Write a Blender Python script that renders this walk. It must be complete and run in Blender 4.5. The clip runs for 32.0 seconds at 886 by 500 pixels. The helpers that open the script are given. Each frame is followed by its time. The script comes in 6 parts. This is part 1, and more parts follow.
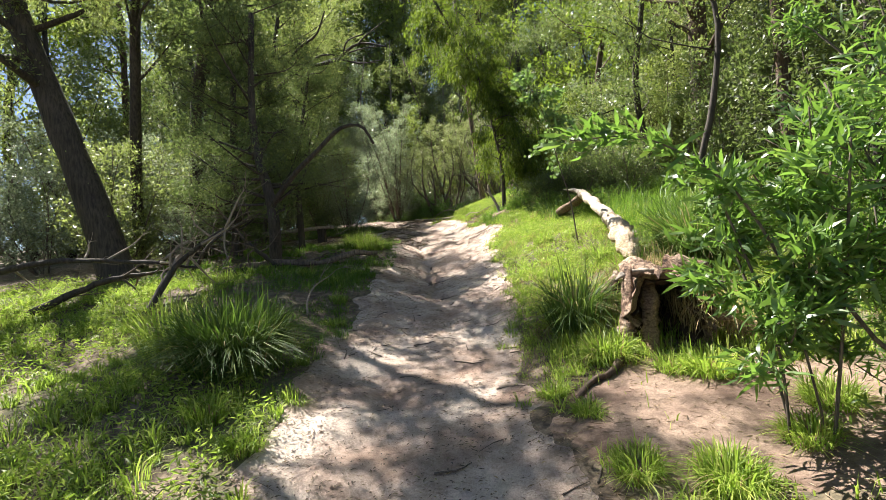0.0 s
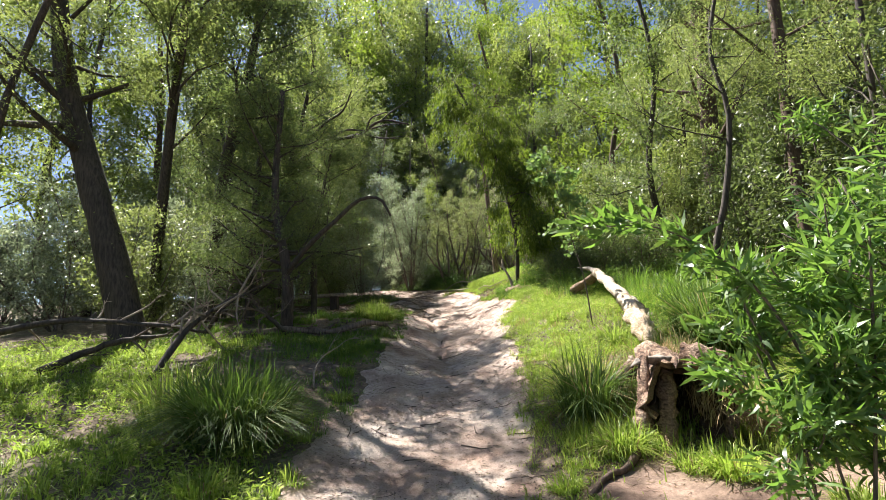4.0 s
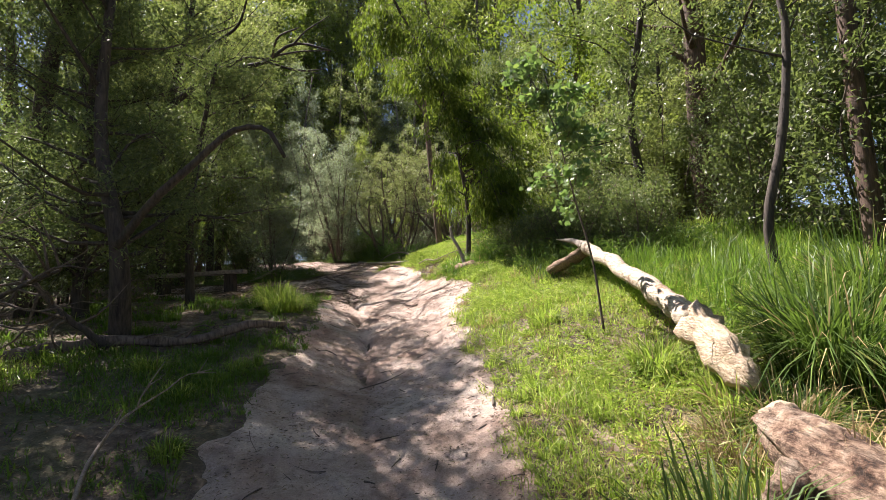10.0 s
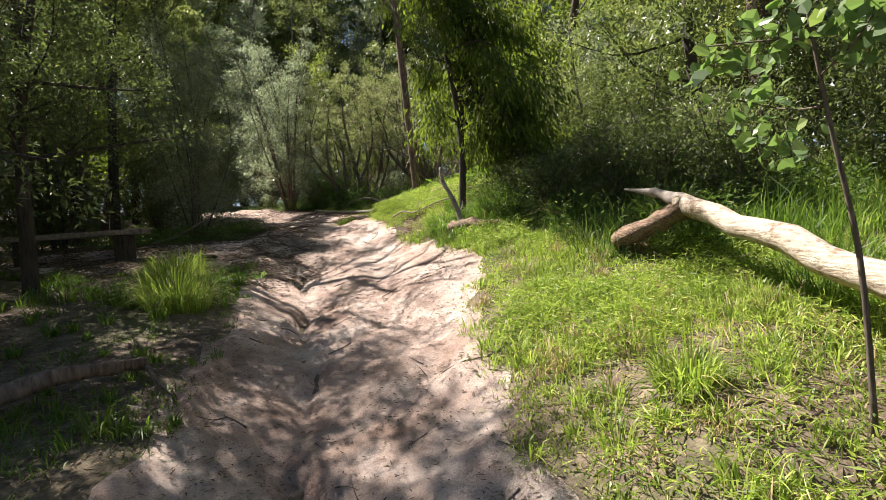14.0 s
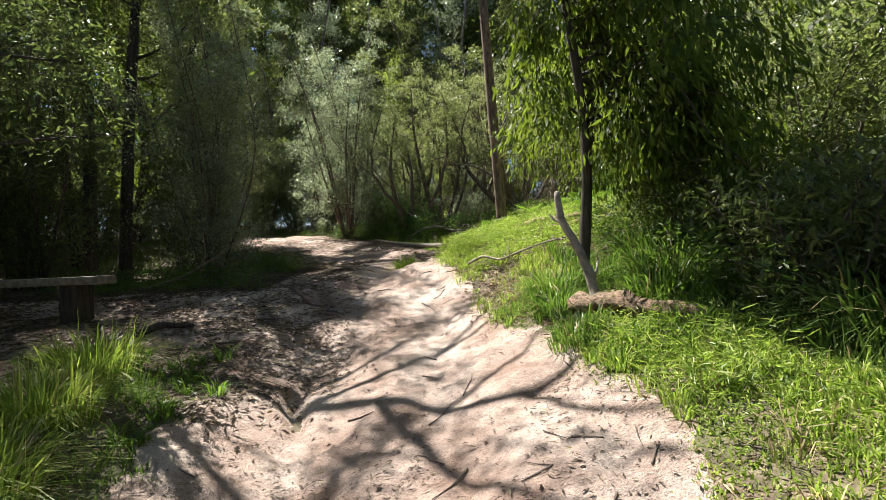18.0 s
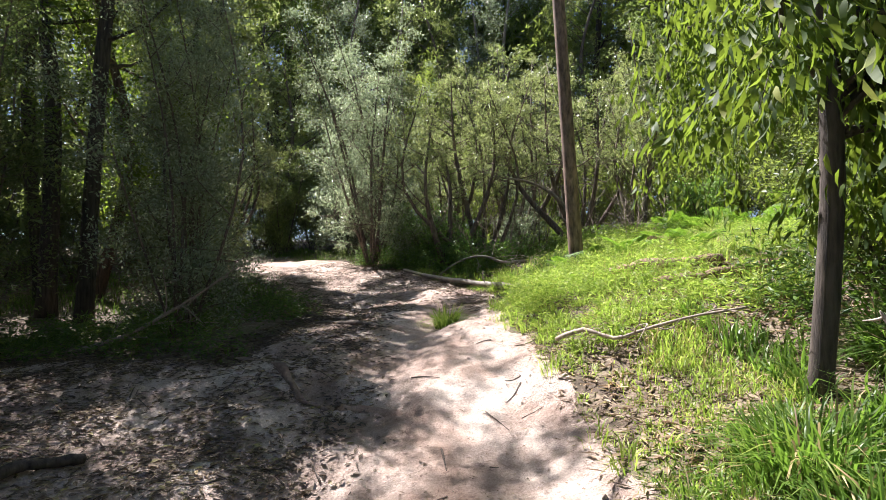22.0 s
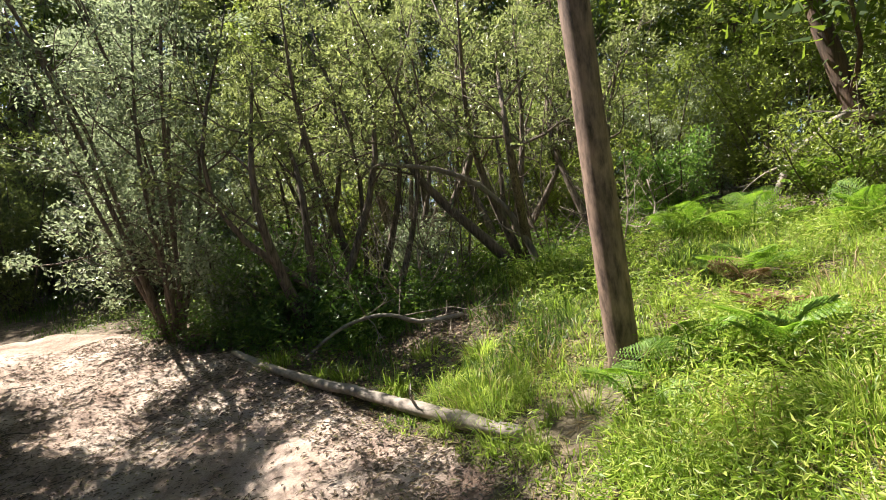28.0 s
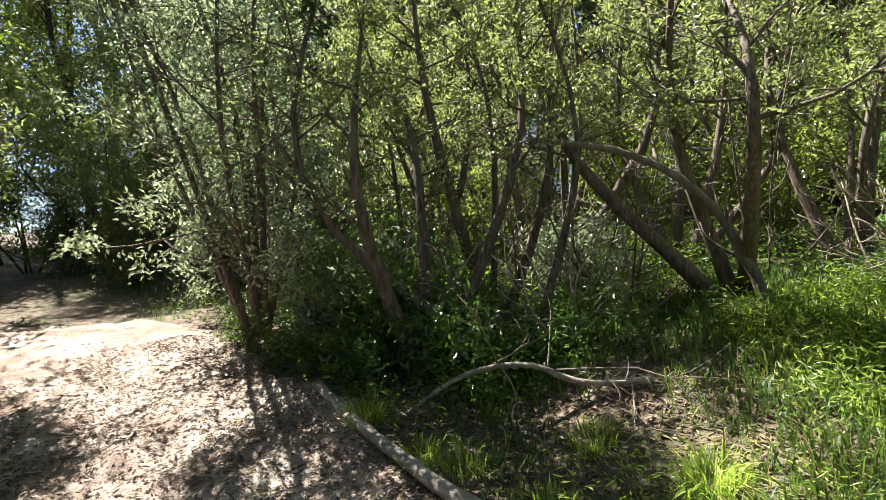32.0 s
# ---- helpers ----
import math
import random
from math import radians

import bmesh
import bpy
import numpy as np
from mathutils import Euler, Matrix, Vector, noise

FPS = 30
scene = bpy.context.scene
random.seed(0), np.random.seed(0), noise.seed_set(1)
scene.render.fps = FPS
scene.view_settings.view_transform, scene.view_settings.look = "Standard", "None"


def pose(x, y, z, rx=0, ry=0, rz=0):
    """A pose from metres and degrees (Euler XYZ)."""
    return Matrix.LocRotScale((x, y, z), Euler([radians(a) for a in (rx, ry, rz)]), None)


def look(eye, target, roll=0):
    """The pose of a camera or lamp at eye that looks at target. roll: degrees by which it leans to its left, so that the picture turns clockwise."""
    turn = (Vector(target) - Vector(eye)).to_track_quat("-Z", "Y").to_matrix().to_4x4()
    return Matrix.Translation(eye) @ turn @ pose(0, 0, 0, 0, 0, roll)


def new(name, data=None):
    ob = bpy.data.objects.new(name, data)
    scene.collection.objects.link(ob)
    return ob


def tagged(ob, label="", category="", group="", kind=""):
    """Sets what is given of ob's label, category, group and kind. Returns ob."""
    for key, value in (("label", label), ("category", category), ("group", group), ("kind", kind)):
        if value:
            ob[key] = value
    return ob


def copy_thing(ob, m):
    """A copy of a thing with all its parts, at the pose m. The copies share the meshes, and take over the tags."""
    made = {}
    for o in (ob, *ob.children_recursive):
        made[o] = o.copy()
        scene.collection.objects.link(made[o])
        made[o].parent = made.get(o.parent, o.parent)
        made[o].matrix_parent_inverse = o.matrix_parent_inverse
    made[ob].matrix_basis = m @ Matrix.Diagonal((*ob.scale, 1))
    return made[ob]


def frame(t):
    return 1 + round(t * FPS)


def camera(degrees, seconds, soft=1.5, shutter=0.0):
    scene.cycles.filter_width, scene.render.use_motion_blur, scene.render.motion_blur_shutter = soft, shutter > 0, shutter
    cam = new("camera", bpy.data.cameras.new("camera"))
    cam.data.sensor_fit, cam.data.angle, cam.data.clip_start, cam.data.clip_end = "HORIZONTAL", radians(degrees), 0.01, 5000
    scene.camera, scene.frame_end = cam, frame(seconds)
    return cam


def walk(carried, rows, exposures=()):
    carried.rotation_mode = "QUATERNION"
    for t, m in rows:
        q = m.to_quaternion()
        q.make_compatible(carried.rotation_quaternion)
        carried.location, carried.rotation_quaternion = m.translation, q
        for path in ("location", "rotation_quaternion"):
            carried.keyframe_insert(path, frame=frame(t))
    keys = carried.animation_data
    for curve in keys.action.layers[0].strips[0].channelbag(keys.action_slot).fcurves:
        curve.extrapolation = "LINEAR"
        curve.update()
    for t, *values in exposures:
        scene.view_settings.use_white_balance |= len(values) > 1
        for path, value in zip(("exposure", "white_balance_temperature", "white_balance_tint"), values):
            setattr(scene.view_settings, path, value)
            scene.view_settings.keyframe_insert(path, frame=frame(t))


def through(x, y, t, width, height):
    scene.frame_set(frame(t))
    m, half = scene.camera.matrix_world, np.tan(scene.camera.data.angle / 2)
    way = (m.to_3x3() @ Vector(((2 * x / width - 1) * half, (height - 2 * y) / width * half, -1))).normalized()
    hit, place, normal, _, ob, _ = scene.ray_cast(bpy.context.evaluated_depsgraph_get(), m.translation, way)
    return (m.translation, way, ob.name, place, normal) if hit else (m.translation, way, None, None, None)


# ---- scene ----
cam = camera(82.2, 32.0, soft=0.6)
SCALE = 20 / 14  # metres in one unit of the path below
PATH = [
    (0, (0.095, 0.068, 1.301), (0.066, 2.067, 1.341), -5.7),
    (0.5, (0.103, 0.144, 1.308), (0.02, 2.142, 1.33), -5.2),
    (1, (0.097, 0.146, 1.321), (0.005, 2.143, 1.372), -4.9),
    (1.5, (0.078, 0.099, 1.328), (0.011, 2.095, 1.447), -5.0),
    (2, (0.058, 0.032, 1.329), (0.013, 2.02, 1.54), -5.1),
    (2.5, (0.046, -0.004, 1.329), (-0.037, 1.973, 1.617), -4.3),
    (4.5, (0.178, 0.163, 1.35), (0.158, 2.138, 1.667), -2.2),
    (5, (0.354, 0.297, 1.35), (0.579, 2.26, 1.658), -4.6),
    (5.5, (0.456, 0.444, 1.378), (0.842, 2.385, 1.669), -6.0),
    (6, (0.445, 0.581, 1.384), (0.853, 2.521, 1.649), -6.0),
    (6.5, (0.406, 0.725, 1.372), (0.68, 2.692, 1.603), -4.7),
    (7, (0.358, 0.962, 1.424), (0.404, 2.952, 1.614), -2.2),
    (7.5, (0.252, 1.19, 1.472), (0.136, 3.179, 1.642), -0.4),
    (8, (0.198, 1.422, 1.498), (0.054, 3.409, 1.683), -0.1),
    (8.5, (0.13, 1.647, 1.582), (0.077, 3.636, 1.791), -1.1),
    (9, (0.059, 1.851, 1.618), (0.13, 3.837, 1.838), -2.4),
    (9.5, (0.132, 2.075, 1.62), (0.283, 4.058, 1.823), -3.5),
    (10, (0.12, 2.327, 1.68), (0.302, 4.312, 1.848), -3.8),
    (10.5, (0.093, 2.556, 1.71), (0.266, 4.544, 1.844), -3.8),
    (11, (0.087, 2.782, 1.781), (0.244, 4.775, 1.862), -3.6),
    (11.5, (0.045, 3.08, 1.807), (0.189, 5.074, 1.852), -2.8),
    (12, (0.006, 3.357, 1.874), (0.155, 5.352, 1.873), -2.9),
    (12.5, (0.041, 3.647, 1.921), (0.223, 5.639, 1.879), -3.4),
    (13, (0.031, 3.959, 1.928), (0.268, 5.943, 1.849), -3.8),
    (13.5, (0.058, 4.237, 1.976), (0.357, 6.212, 1.885), -4.1),
    (15.5, (0.334, 5.702, 2.064), (0.541, 7.691, 2.067), -4.3),
    (16, (0.332, 5.972, 2.15), (0.474, 7.967, 2.161), -3.6),
    (16.5, (0.301, 6.221, 2.205), (0.391, 8.218, 2.225), -3.2),
    (17, (0.302, 6.463, 2.257), (0.363, 8.462, 2.276), -2.9),
    (17.5, (0.306, 6.687, 2.307), (0.347, 8.687, 2.321), -2.9),
    (18, (0.291, 6.894, 2.327), (0.29, 8.894, 2.342), -2.6),
    (18.5, (0.243, 7.154, 2.379), (0.198, 9.153, 2.401), -2.0),
    (19, (0.18, 7.372, 2.395), (0.094, 9.37, 2.431), -1.5),
    (19.5, (0.216, 7.562, 2.447), (0.115, 9.559, 2.499), -1.4),
    (20, (0.214, 7.777, 2.495), (0.121, 9.774, 2.568), -1.7),
    (20.5, (0.233, 7.976, 2.526), (0.14, 9.972, 2.618), -1.5),
    (21, (0.173, 8.149, 2.569), (0.087, 10.145, 2.664), -1.3),
    (21.5, (0.129, 8.331, 2.586), (0.033, 10.327, 2.678), -1.3),
    (22, (0.031, 8.564, 2.629), (-0.069, 10.561, 2.702), -1.3),
    (22.5, (-0.039, 8.804, 2.657), (-0.132, 10.801, 2.681), -1.2),
    (23, (-0.115, 9.084, 2.658), (-0.18, 11.082, 2.605), -1.5),
    (23.5, (-0.209, 9.316, 2.679), (-0.232, 11.313, 2.568), -1.9),
    (24, (-0.235, 9.557, 2.725), (-0.191, 11.552, 2.584), -2.6),
    (24.5, (-0.244, 9.704, 2.754), (-0.137, 11.695, 2.605), -3.7),
    (26.5, (-0.19, 10.761, 3.136), (0.101, 12.731, 2.959), -5.9),
    (27, (-0.225, 11.055, 3.213), (0.104, 13.022, 3.077), -6.5),
    (27.5, (-0.204, 11.276, 3.219), (0.192, 13.234, 3.127), -7.3),
    (28, (-0.15, 11.619, 3.283), (0.32, 13.562, 3.222), -8.0),
    (28.5, (-0.245, 11.791, 3.238), (0.277, 13.721, 3.172), -8.6),
    (29, (-0.281, 11.955, 3.274), (0.296, 13.867, 3.172), -9.3),
    (29.5, (-0.233, 12.168, 3.32), (0.397, 14.061, 3.174), -10.1),
    (30, (-0.224, 12.359, 3.377), (0.459, 14.228, 3.175), -11.4),
    (30.5, (-0.191, 12.431, 3.383), (0.532, 14.28, 3.143), -12.2),
    (31, (-0.114, 12.497, 3.359), (0.554, 14.368, 3.129), -11.7),
    (31.5, (-0.136, 12.614, 3.392), (0.313, 14.557, 3.239), -9.3),
    (32, (-0.181, 12.847, 3.435), (-0.129, 14.845, 3.358), -4.0),
]
walk(cam, [(t, look(Vector(eye) * SCALE, Vector(target) * SCALE, roll)) for t, eye, target, roll in PATH], [(0, 1.75, 6400, 9), (5, 1.7, 6300, 13), (9, 1.55, 6400, 19), (14, 1.42, 6500, 16), (19, 1.5, 6200, 11), (22, 1.8, 6000, 17), (26, 1.65, 6400, 18), (28, 1.75, 6600, 11), (31, 1.95, 6800, 7), (32, 2.0, 6300, 9)])

# ---- light ----
SUN_AZ, SUN_EL = radians(-45), radians(57)      # azimuth from +y towards +x
sun_way = Vector((math.sin(SUN_AZ) * math.cos(SUN_EL), math.cos(SUN_AZ) * math.cos(SUN_EL), math.sin(SUN_EL)))
world = bpy.data.worlds.new("sky")
scene.world = world
world.use_nodes = True
wn = world.node_tree
sky = wn.nodes.new("ShaderNodeTexSky")
sky.sky_type, sky.sun_disc = "NISHITA", False
sky.sun_elevation, sky.sun_rotation = SUN_EL, SUN_AZ
sky.air_density, sky.dust_density = 0.75, 0.6
wn.nodes["Background"].inputs["Strength"].default_value = 0.05
wn.links.new(sky.outputs[0], wn.nodes["Background"].inputs["Color"])
sun_lamp = bpy.data.lights.new("sun", "SUN")
sun_lamp.energy, sun_lamp.angle, sun_lamp.color = 5.0, radians(0.5), (1.0, 0.94, 0.84)
sun = new("sun", sun_lamp)
sun.matrix_world = look(sun_way * 60, (0, 0, 0))


# ---- materials ----
def material(name):
    m = bpy.data.materials.new(name)
    m.use_nodes = True
    nt = m.node_tree
    return m, nt, nt.nodes, nt.links, nt.nodes["Principled BSDF"]


def ramp(nt, fac, stops):
    r = nt.nodes.new("ShaderNodeValToRGB")
    while len(r.color_ramp.elements) < len(stops):
        r.color_ramp.elements.new(0.5)
    for e, (p, c) in zip(r.color_ramp.elements, stops):
        e.position, e.color = p, (*c, 1)
    nt.links.new(fac, r.inputs[0])
    return r.outputs[0]


def noise_tex(nt, scale, detail=4, rough=0.55, vector=None, stretch=None):
    n = nt.nodes.new("ShaderNodeTexNoise")
    n.inputs["Scale"].default_value, n.inputs["Detail"].default_value, n.inputs["Roughness"].default_value = scale, detail, rough
    if vector is None:
        vector = nt.nodes.new("ShaderNodeTexCoord").outputs["Object"]
    if stretch:
        mp = nt.nodes.new("ShaderNodeMapping")
        mp.inputs["Scale"].default_value = stretch
        nt.links.new(vector, mp.inputs[0])
        vector = mp.outputs[0]
    nt.links.new(vector, n.inputs["Vector"])
    return n.outputs["Fac"]


def mix(nt, fac, a, b, mode="MIX"):
    n = nt.nodes.new("ShaderNodeMix")
    n.data_type, n.blend_type = "RGBA", mode
    for socket, v in ((n.inputs["Factor"], fac), (n.inputs["A"], a), (n.inputs["B"], b)):
        if isinstance(v, bpy.types.NodeSocket):
            nt.links.new(v, socket)
        elif isinstance(v, tuple):
            socket.default_value = (*v, 1)
        else:
            socket.default_value = v
    return n.outputs["Result"]


def bump(nt, height, strength, distance, into):
    b = nt.nodes.new("ShaderNodeBump")
    b.inputs["Strength"].default_value, b.inputs["Distance"].default_value = strength, distance
    nt.links.new(height, b.inputs["Height"])
    nt.links.new(b.outputs[0], into)


def leaf_material(name, dark, mid, light, through=0.4, gloss=0.4, tint=(0.5, 0.9, 0.08), shine=0.5):
    """Leaf tissue: each leaf its own tone, sunlight passing through it."""
    m, nt, nodes, links, bsdf = material(name)
    island = nodes.new("ShaderNodeNewGeometry").outputs["Random Per Island"]
    tone = ramp(nt, island, [(0.0, dark), (0.5, mid), (0.88, light), (1.0, tuple(0.5 * (a + b) for a, b in zip(light, (0.34, 0.34, 0.08))))])
    patch = noise_tex(nt, 1.6, 4, 0.65)
    tone = mix(nt, 0.6, tone, ramp(nt, patch, [(0.35, (0.45, 0.5, 0.5)), (0.65, (1.6, 1.5, 1.2))]), "MULTIPLY")
    links.new(tone, bsdf.inputs["Base Color"])
    bsdf.inputs["Roughness"].default_value = gloss + 0.1
    bsdf.inputs["Specular IOR Level"].default_value = shine
    tr = nodes.new("ShaderNodeBsdfTranslucent")
    links.new(mix(nt, 0.55, tone, tint, "MIX"), tr.inputs["Color"])
    ms = nodes.new("ShaderNodeMixShader")
    ms.inputs[0].default_value = through
    links.new(bsdf.outputs[0], ms.inputs[1])
    links.new(tr.outputs[0], ms.inputs[2])
    links.new(ms.outputs[0], nodes["Material Output"].inputs["Surface"])
    return m


LEAF_LANCE = leaf_material("leaf_lance", (0.045, 0.10, 0.03), (0.08, 0.155, 0.042), (0.16, 0.25, 0.08), 0.44, 0.26, (0.30, 0.53, 0.06), 0.7)
LEAF_OLIVE = leaf_material("leaf_olive", (0.05, 0.068, 0.028), (0.10, 0.13, 0.048), (0.19, 0.23, 0.075), 0.5, 0.28, (0.40, 0.49, 0.12), 0.9)
LEAF_DARK = leaf_material("leaf_dark", (0.04, 0.06, 0.026), (0.075, 0.10, 0.04), (0.15, 0.185, 0.07), 0.40, 0.34, (0.28, 0.39, 0.09), 0.7)
LEAF_GREY = leaf_material("leaf_grey", (0.11, 0.13, 0.095), (0.20, 0.235, 0.18), (0.42, 0.46, 0.39), 0.42, 0.12, (0.42, 0.53, 0.25), 1.0)
LEAF_TEA = leaf_material("leaf_tea", (0.052, 0.068, 0.036), (0.11, 0.135, 0.07), (0.27, 0.30, 0.16), 0.48, 0.25, (0.44, 0.52, 0.15), 1.0)
LEAF_YELLOW = leaf_material("leaf_yellow", (0.045, 0.07, 0.022), (0.085, 0.12, 0.035), (0.17, 0.22, 0.05), 0.52, 0.3, (0.46, 0.58, 0.09), 0.7)
LEAF_GUM = leaf_material("leaf_gum", (0.022, 0.045, 0.012), (0.042, 0.078, 0.02), (0.09, 0.135, 0.032), 0.40, 0.48, (0.42, 0.58, 0.05), 0.25)
LEAF_ROUND = leaf_material("leaf_round", (0.08, 0.13, 0.07), (0.12, 0.19, 0.09), (0.18, 0.26, 0.10), 0.4, 0.35, (0.30, 0.50, 0.08))
# darker copy of GRASS: puts the shade of verges and bank into the colour
GRASS_SHADED = leaf_material("grass_shaded", (0.04, 0.085, 0.014), (0.075, 0.14, 0.022), (0.13, 0.20, 0.04), 0.45, 0.35, (0.28, 0.50, 0.05))
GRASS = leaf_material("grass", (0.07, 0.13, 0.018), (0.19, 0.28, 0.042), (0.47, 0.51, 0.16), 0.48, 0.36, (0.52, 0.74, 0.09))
TUSSOCK = leaf_material("tussock_blade", (0.035, 0.07, 0.016), (0.06, 0.115, 0.024), (0.12, 0.19, 0.045), 0.35, 0.42, (0.25, 0.42, 0.05))
STRAW = leaf_material("straw", (0.22, 0.15, 0.08), (0.32, 0.24, 0.13), (0.45, 0.36, 0.2), 0.25, 0.55, (0.5, 0.4, 0.2))
FERN = leaf_material("fern_leaf", (0.07, 0.14, 0.02), (0.11, 0.21, 0.03), (0.17, 0.28, 0.05), 0.45, 0.4, (0.35, 0.60, 0.04))
FERN_DEAD = leaf_material("dead_fern_leaf", (0.12, 0.075, 0.045), (0.19, 0.12, 0.07), (0.28, 0.19, 0.12), 0.3, 0.6, (0.34, 0.2, 0.1))
LITTER = leaf_material("litter", (0.13, 0.085, 0.055), (0.24, 0.165, 0.11), (0.38, 0.29, 0.2), 0.1, 0.55, (0.3, 0.2, 0.1))
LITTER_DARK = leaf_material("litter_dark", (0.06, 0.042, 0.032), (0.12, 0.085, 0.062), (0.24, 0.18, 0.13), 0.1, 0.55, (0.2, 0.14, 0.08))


def bark_material(name, dark, light, scale=6.0, relief=0.012, rough=0.85, grain=(5, 5, 0.7)):
    m, nt, nodes, links, bsdf = material(name)
    streak = noise_tex(nt, scale, 7, 0.65, stretch=grain)
    blotch = noise_tex(nt, 1.7, 4)
    tone = ramp(nt, streak, [(0.32, dark), (0.62, light)])
    links.new(mix(nt, 0.6, tone, ramp(nt, blotch, [(0.3, (0.55, 0.52, 0.5)), (0.7, (1.35, 1.3, 1.25))]), "MULTIPLY"), bsdf.inputs["Base Color"])
    bsdf.inputs["Roughness"].default_value = rough
    bump(nt, streak, 0.9, relief, bsdf.inputs["Normal"])
    return m


BARK_DARK = bark_material("bark_dark", (0.022, 0.018, 0.015), (0.085, 0.068, 0.056))
BARK_GREY = bark_material("bark_grey", (0.10, 0.085, 0.07), (0.26, 0.22, 0.18))
BARK_POLE = bark_material("bark_pole", (0.055, 0.037, 0.03), (0.28, 0.195, 0.155), 5.0, 0.003, 0.75, (4, 4, 1.2))
BARK_TEA = bark_material("bark_tea", (0.045, 0.033, 0.026), (0.20, 0.155, 0.125), 8.0, 0.012)
BARK_RED = bark_material("bark_red", (0.04, 0.028, 0.022), (0.15, 0.097, 0.072))
WOOD_BROWN = bark_material("wood_brown", (0.07, 0.04, 0.025), (0.36, 0.25, 0.165), 13.0, 0.03, 0.85, (5, 0.6, 5))
WOOD_GREY = bark_material("wood_grey", (0.15, 0.13, 0.11), (0.37, 0.325, 0.28), 7.0, 0.010, 0.8, (2.0, 2.0, 2.0))
WOOD_TAN = bark_material("wood_tan", (0.26, 0.17, 0.105), (0.62, 0.50, 0.37), 11.0, 0.02, 0.8, (5, 0.7, 5))
ROT = bark_material("rotten_wood", (0.012, 0.008, 0.006), (0.10, 0.055, 0.03), 11.0, 0.03, 0.95)


def log_material():
    """Rotting trunk: tan wood, dark brown crumbling patches, cracks along the grain."""
    m, nt, nodes, links, bsdf = material("log_bark")
    patch, crack, fine = noise_tex(nt, 5.0, 6, 0.7), noise_tex(nt, 9.0, 7, 0.7, stretch=(3.5, 0.6, 3.5)), noise_tex(nt, 60.0, 4, 0.7)
    tone = ramp(nt, patch, [(0.36, (0.03, 0.017, 0.011)), (0.43, (0.16, 0.09, 0.06)), (0.52, (0.40, 0.27, 0.19)), (0.68, (0.58, 0.47, 0.37))])
    tone = mix(nt, 0.85, tone, ramp(nt, crack, [(0.38, (0.2, 0.17, 0.15)), (0.52, (1, 1, 1)), (0.7, (1.2, 1.2, 1.15))]), "MULTIPLY")
    tone = mix(nt, 0.6, tone, ramp(nt, fine, [(0.3, (0.45, 0.42, 0.4)), (0.65, (1.2, 1.2, 1.2))]), "MULTIPLY")
    links.new(tone, bsdf.inputs["Base Color"])
    bsdf.inputs["Roughness"].default_value = 0.9
    add = nodes.new("ShaderNodeMath")
    links.new(crack, add.inputs[0])
    links.new(patch, add.inputs[1])
    bump(nt, add.outputs[0], 1.0, 0.06, bsdf.inputs["Normal"])
    return m


def pale_log_material():
    """Sun-bleached wood with flakes of bark left on it, lichen and cracks along the grain."""
    m, nt, nodes, links, bsdf = material("bleached_log")
    grain, flake, lichen, fine = noise_tex(nt, 9.0, 7, 0.7, stretch=(5, 0.7, 5)), noise_tex(nt, 4.5, 7, 0.72), noise_tex(nt, 13.0, 4, 0.6), noise_tex(nt, 70.0, 3)
    tone = ramp(nt, grain, [(0.34, (0.20, 0.14, 0.09)), (0.48, (0.50, 0.41, 0.31)), (0.66, (0.68, 0.61, 0.50))])
    tone = mix(nt, ramp(nt, flake, [(0.55, (0, 0, 0)), (0.60, (0.9, 0.9, 0.9))]), tone, (0.24, 0.15, 0.09))
    tone = mix(nt, ramp(nt, lichen, [(0.60, (0, 0, 0)), (0.66, (0.5, 0.5, 0.5))]), tone, (0.42, 0.42, 0.34))
    tone = mix(nt, 0.5, tone, ramp(nt, fine, [(0.3, (0.6, 0.57, 0.54)), (0.65, (1.15, 1.15, 1.15))]), "MULTIPLY")
    links.new(tone, bsdf.inputs["Base Color"])
    bsdf.inputs["Roughness"].default_value = 0.8
    add = nodes.new("ShaderNodeMath")
    links.new(grain, add.inputs[0])
    links.new(flake, add.inputs[1])
    bump(nt, add.outputs[0], 1.0, 0.015, bsdf.inputs["Normal"])
    return m


LOG_BARK, LOG_PALE = log_material(), pale_log_material()
TWIG = bark_material("twig_bark", (0.05, 0.038, 0.03), (0.17, 0.135, 0.11), 12.0, 0.003)
TWIG_PALE = bark_material("twig_pale", (0.16, 0.13, 0.10), (0.36, 0.30, 0.25), 12.0, 0.003)


